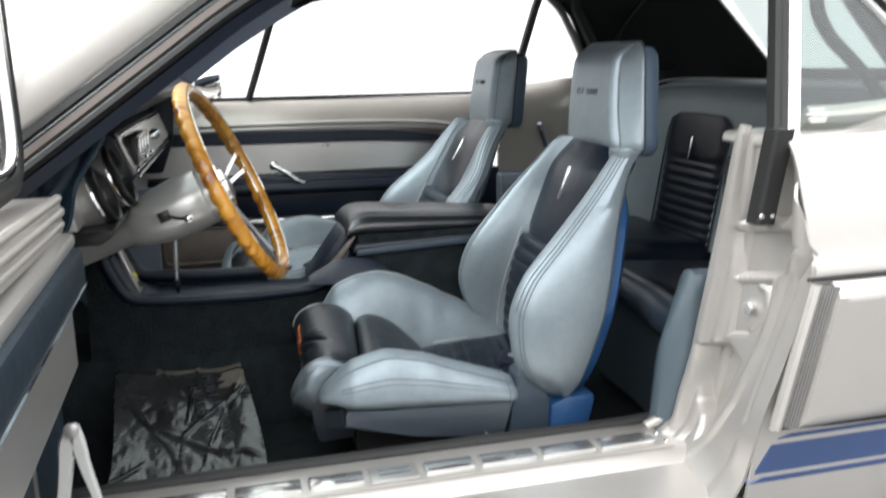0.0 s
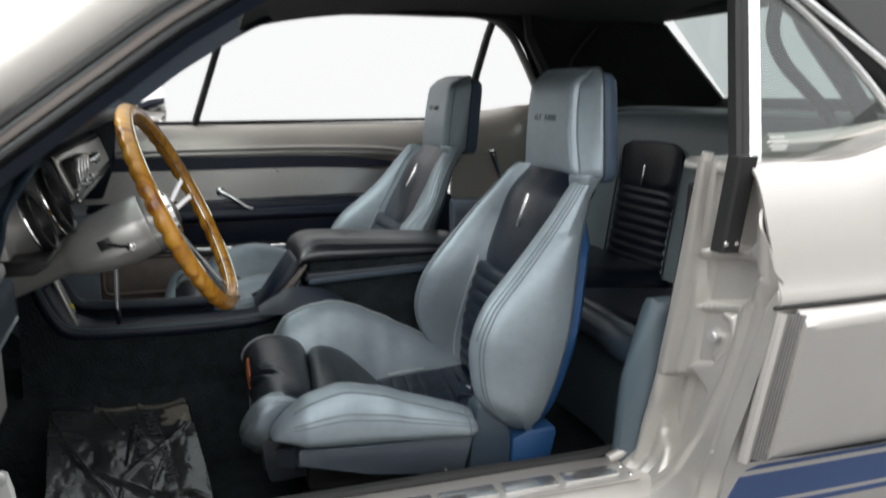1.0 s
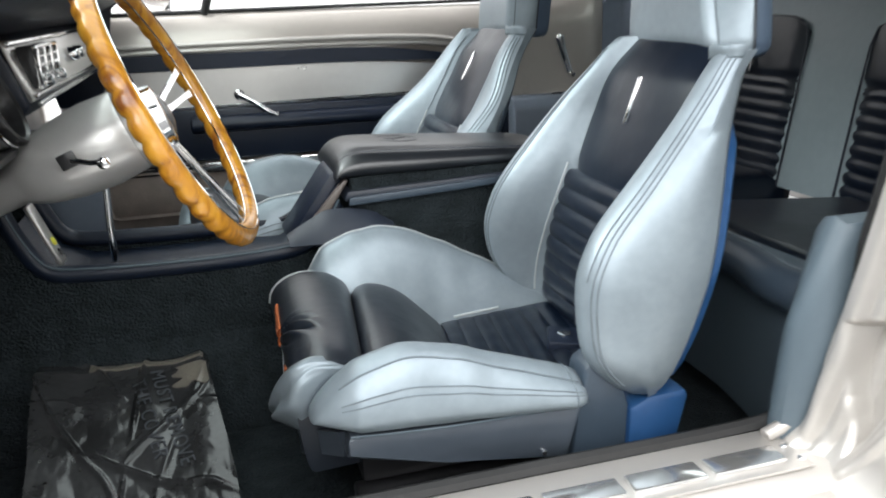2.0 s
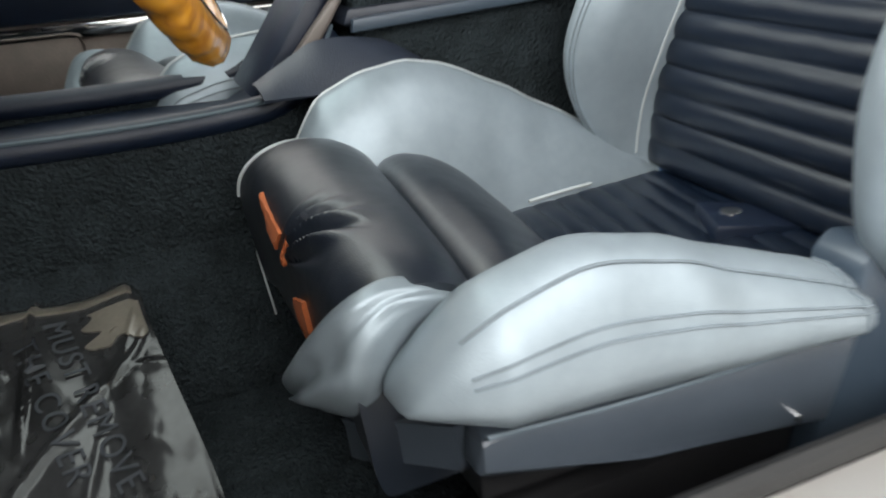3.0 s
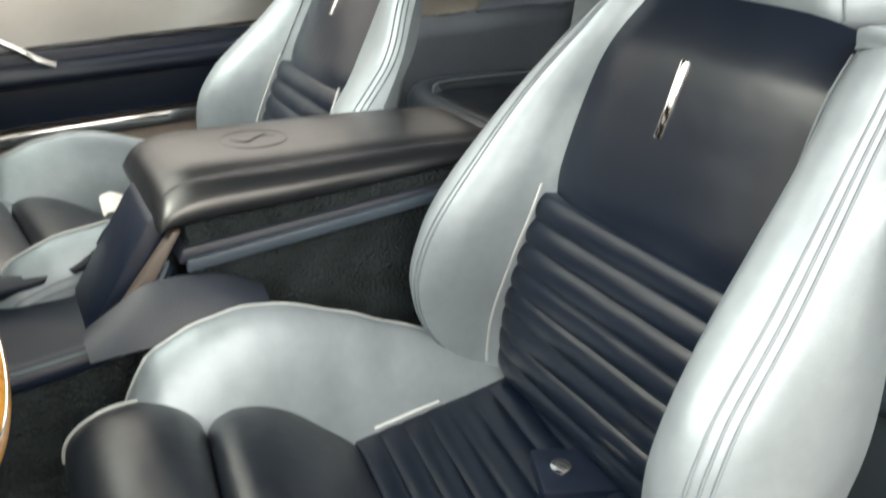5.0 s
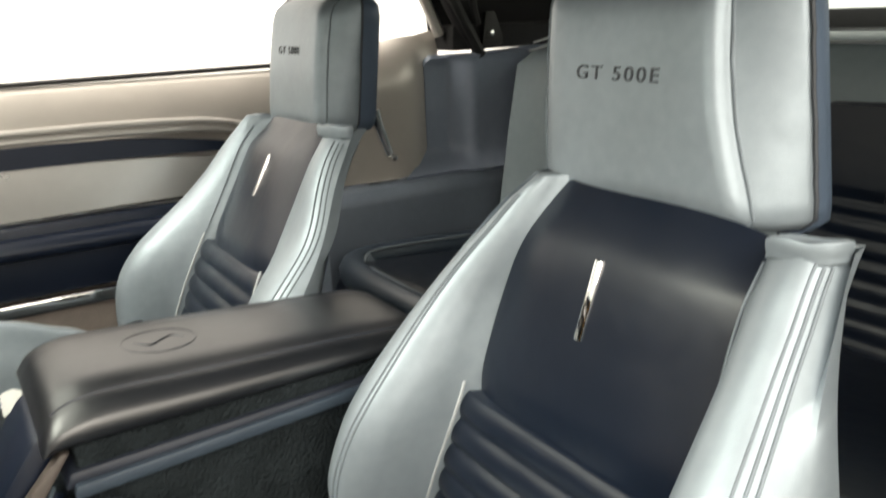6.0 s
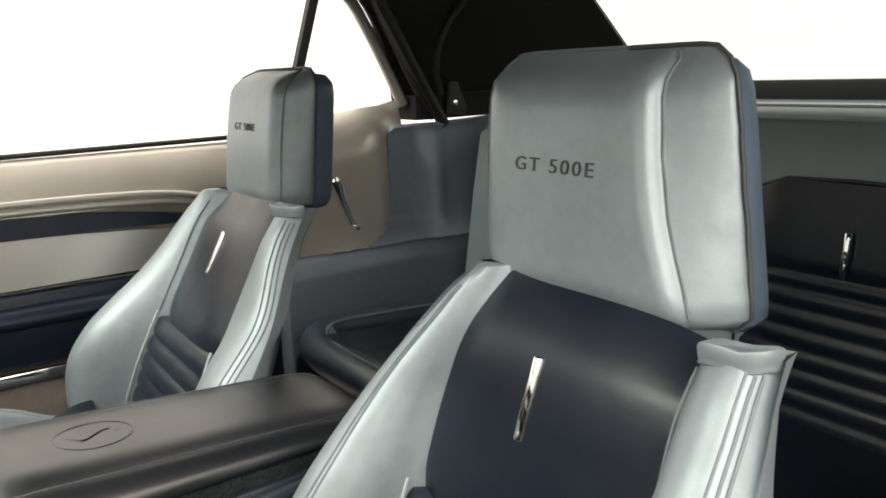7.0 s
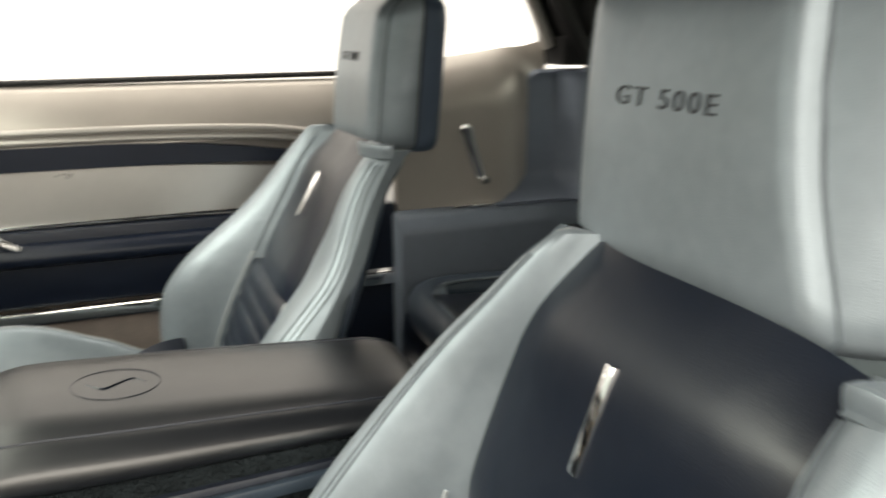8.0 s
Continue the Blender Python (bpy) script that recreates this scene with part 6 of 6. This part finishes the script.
door_slab(0.0, 1.05, (0.36, 0.86), -0.15, -0.055, "outer_skin", PAINT, "silver outer skin")
door_slab(0.0, 1.05, (0.806, 0.850), -0.06, 0.006, "upper_panel", PAINT_INNER, "silver painted upper door", 0.03)
door_slab(0.01, 1.05, (0.793, 0.811), -0.06, 0.018, "moulding", ALLOY, "bright door moulding")
door_slab(0.02, 1.05, (0.752, 0.796), -0.06, 0.026, "upper_pad", NAVY_CLOTH, "navy padded strip")
door_slab(0.02, 1.05, (0.652, 0.756), -0.06, 0.008, "alloy_panel", ALLOY, "brushed alloy panel")
door_slab(0.04, 1.05, (0.44, 0.652), -0.06, -0.050, "lower_pad", NAVY_CLOTH, "navy lower door pad")
part("bead", tube([on_door(0.02, 0.753, 0.024), on_door(1.0, 0.753, 0.024)], 0.003, 6), CHROME, ddoor)
for zz, r in ((0.020, 0.005), (0.034, 0.0065), (0.049, 0.005)):
    part("rib", tube([on_door(0.01, 0.80 + zz, 0.004), on_door(1.03, 0.80 + zz + 0.03, 0.004)], r, 10), PAINT_INNER, ddoor, "raised silver rib", 80)
part("vent_frame", tube(smooth_path([on_door(0.035, 1.13, -0.03), on_door(0.03, 1.0, -0.03), on_door(0.03, 0.91, -0.03), on_door(0.05, 0.877, -0.03), on_door(0.11, 0.87, -0.03), on_door(0.4, 0.87, -0.03)], 40), 0.011, 8), RUBBER, ddoor, "dark vent window frame", 80)
part("vent_edge", tube(smooth_path([on_door(0.055, 1.13, -0.025), on_door(0.05, 1.0, -0.025), on_door(0.05, 0.92, -0.025), on_door(0.07, 0.893, -0.025), on_door(0.13, 0.888, -0.025), on_door(0.4, 0.888, -0.025)], 40), 0.006, 8), CHROME, ddoor, "chrome vent window edge", 80)
for name, line in (("check_arm", ((-0.818, 0.586, 0.006), (-0.824, 0.566, 0.010), (-0.828, 0.540, 0.009), (-0.834, 0.505, 0.008), (-0.848, 0.440, 0.008))), ("check_arm", ((-0.816, 0.584, 0.007), (-0.812, 0.562, 0.008), (-0.809, 0.538, 0.007), (-0.801, 0.500, 0.005), (-0.790, 0.440, 0.005)))):
    rings = []
    for x, w, z in [(p[0], p[1], p[2]) for p in smooth_path([(x, w, z) for x, z, w in line], 14)]:
        rings.append([(x - w, -0.794, z), (x - 0.7 * w, -0.801, z), (x + 0.7 * w, -0.801, z), (x + w, -0.794, z), (x + 0.8 * w, -0.788, z), (x - 0.8 * w, -0.788, z)])
    part(name, loft(rings), PLASTIC_WHITE, ddoor, "pale forked door check arm", 50)
part("check_pin", lathe([(0, 0.009), (0.004, 0.009), (0.006, 0.006), (0.0062, 0.001)], (-0.817, -0.800, 0.583), (-0.817, -1.0, 0.583), 16), COLUMN, ddoor, "grey pivot pin")

# ---- plastic-covered floor mat ----
mat = thing("floor_mat", "crinkled clear plastic cover over a black paper floor mat", "floor mat", (0, 0, 0))


FOLDS = ((0.8, 0.6, 0.55, 0.014), (-0.5, 0.85, 0.20, 0.012), (0.3, 0.95, 0.62, 0.012), (0.95, -0.3, 0.30, 0.014), (-0.8, 0.6, -0.25, 0.010), (0.6, 0.8, 0.95, 0.012), (0.1, 1.0, 0.80, 0.008))


def mat_at(u, v):
    x = -0.855 + 0.243 * u + 0.010 * math.sin(v * 5)
    y = -0.585 + 0.47 * v
    x += 0.012 * u * (1 - v)
    z = 0.300 + 0.095 * v**1.2 + 0.010 * max(0, (u - 0.8) / 0.2) * v
    w = 0.007 * noise.noise((u * 1.6, v * 1.8, 1.0)) + 0.02 * (1 - u) ** 3 + 0.003 * abs(noise.noise((u * 4, v * 3.5, 5.0))) + 0.0016 * abs(noise.noise((u * 7, v * 8, 2.0))) + 0.0004 * abs(noise.noise((u * 19, v * 21, 7.0))) - 0.010 * ease((v - 0.93) / 0.07) - 0.012 * ease((u - 0.95) / 0.05) * ease((v - 0.75) / 0.25)
    for a, b, k, h in FOLDS:
        s = a * u + b * v - k + 0.04 * noise.noise((u * 4, v * 4, k * 9))
        w += 0.55 * h * max(0, 1 - abs(s) / 0.018) * max(0, noise.noise((u * 3 + k * 5, v * 3, k * 7)) + 0.25)
    return (x, y, z + w)


part("cover", sheet(lambda u, v: mat_at(u, v), 150, 150, 0.004), FILM, mat, "", 25)
for u0, u1, v0, v1, k in ((0.30, 0.97, 0.930, 0.975, 1.0), (0.80, 0.985, 0.80, 0.905, 2.0)):
    def patch(u, v):
        """Ragged piece of paper lying on the mat, under the film's shine."""
        rag = 0.022 * noise.noise((u * 3, k * 3, 2.0))
        a, b = u0 + (u1 - u0) * u, v0 + (v1 - v0) * v - rag * (1 - v)
        if k == 2.0:
            a = u0 + 0.06 * noise.noise((v * 4, 4.0, 1.0)) * (1 - u) + (u1 - u0) * u
        x, y, z = mat_at(a, b)
        return (x, y, z + 0.0022)
    part("paper_patch", sheet(patch, 40, 16, 0.002), CREAM, mat, "cream paper showing under the film", 40)
for txt, u in (("MUST REMOVE", 0.735), ("THE COVER", 0.615)):
    cx, cy, cz = mat_at(u, 0.685)
    ob = words("lettering", txt, 0.028, Matrix.Translation((cx, cy, 0)) @ Matrix.Rotation(radians(-78), 4, "Z"), INK, mat, "black printed words", 0.0004)
    for p in ob.data.vertices:
        p.co.z += mat_at((p.co.x + 0.855) / 0.243, (p.co.y + 0.585) / 0.47)[2] + 0.0020


# ---- scrap of paper on the passenger seat ----
scrap = thing("paper_scrap", "torn white paper scrap lying on the passenger seat", "paper", (-0.392, 0.335, 0.504))
part("sheet", sheet(lambda u, v: (-0.022 + 0.044 * u + 0.006 * noise.noise((v * 5, u * 2, 1)), -0.018 + 0.036 * v + 0.006 * noise.noise((u * 6, v * 2, 3)), 0.004 + 0.016 * v + 0.006 * math.sin(u * 5)), 10, 8, 0.001), WHITE, scrap)


# ---- belt on the passenger seat ----
pax_belt = thing("lap_belt", "dark slate webbing lap belt lying on the passenger seat", "seat belt", (-0.235, 0.485, 0.520))
part("webbing", sheet(lambda u, v: (-0.045 + 0.085 * u, -0.030 + 0.055 * u - 0.045 * v, 0.004 + 0.010 * math.sin(u * 2.6) - 0.028 * v), 14, 5, 0.003), SLATE_DARK, pax_belt)
part("tongue", box(-0.060, -0.040, -0.066, -0.034, -0.014, -0.008, 0.002), CHROME, pax_belt, "bright belt tongue")
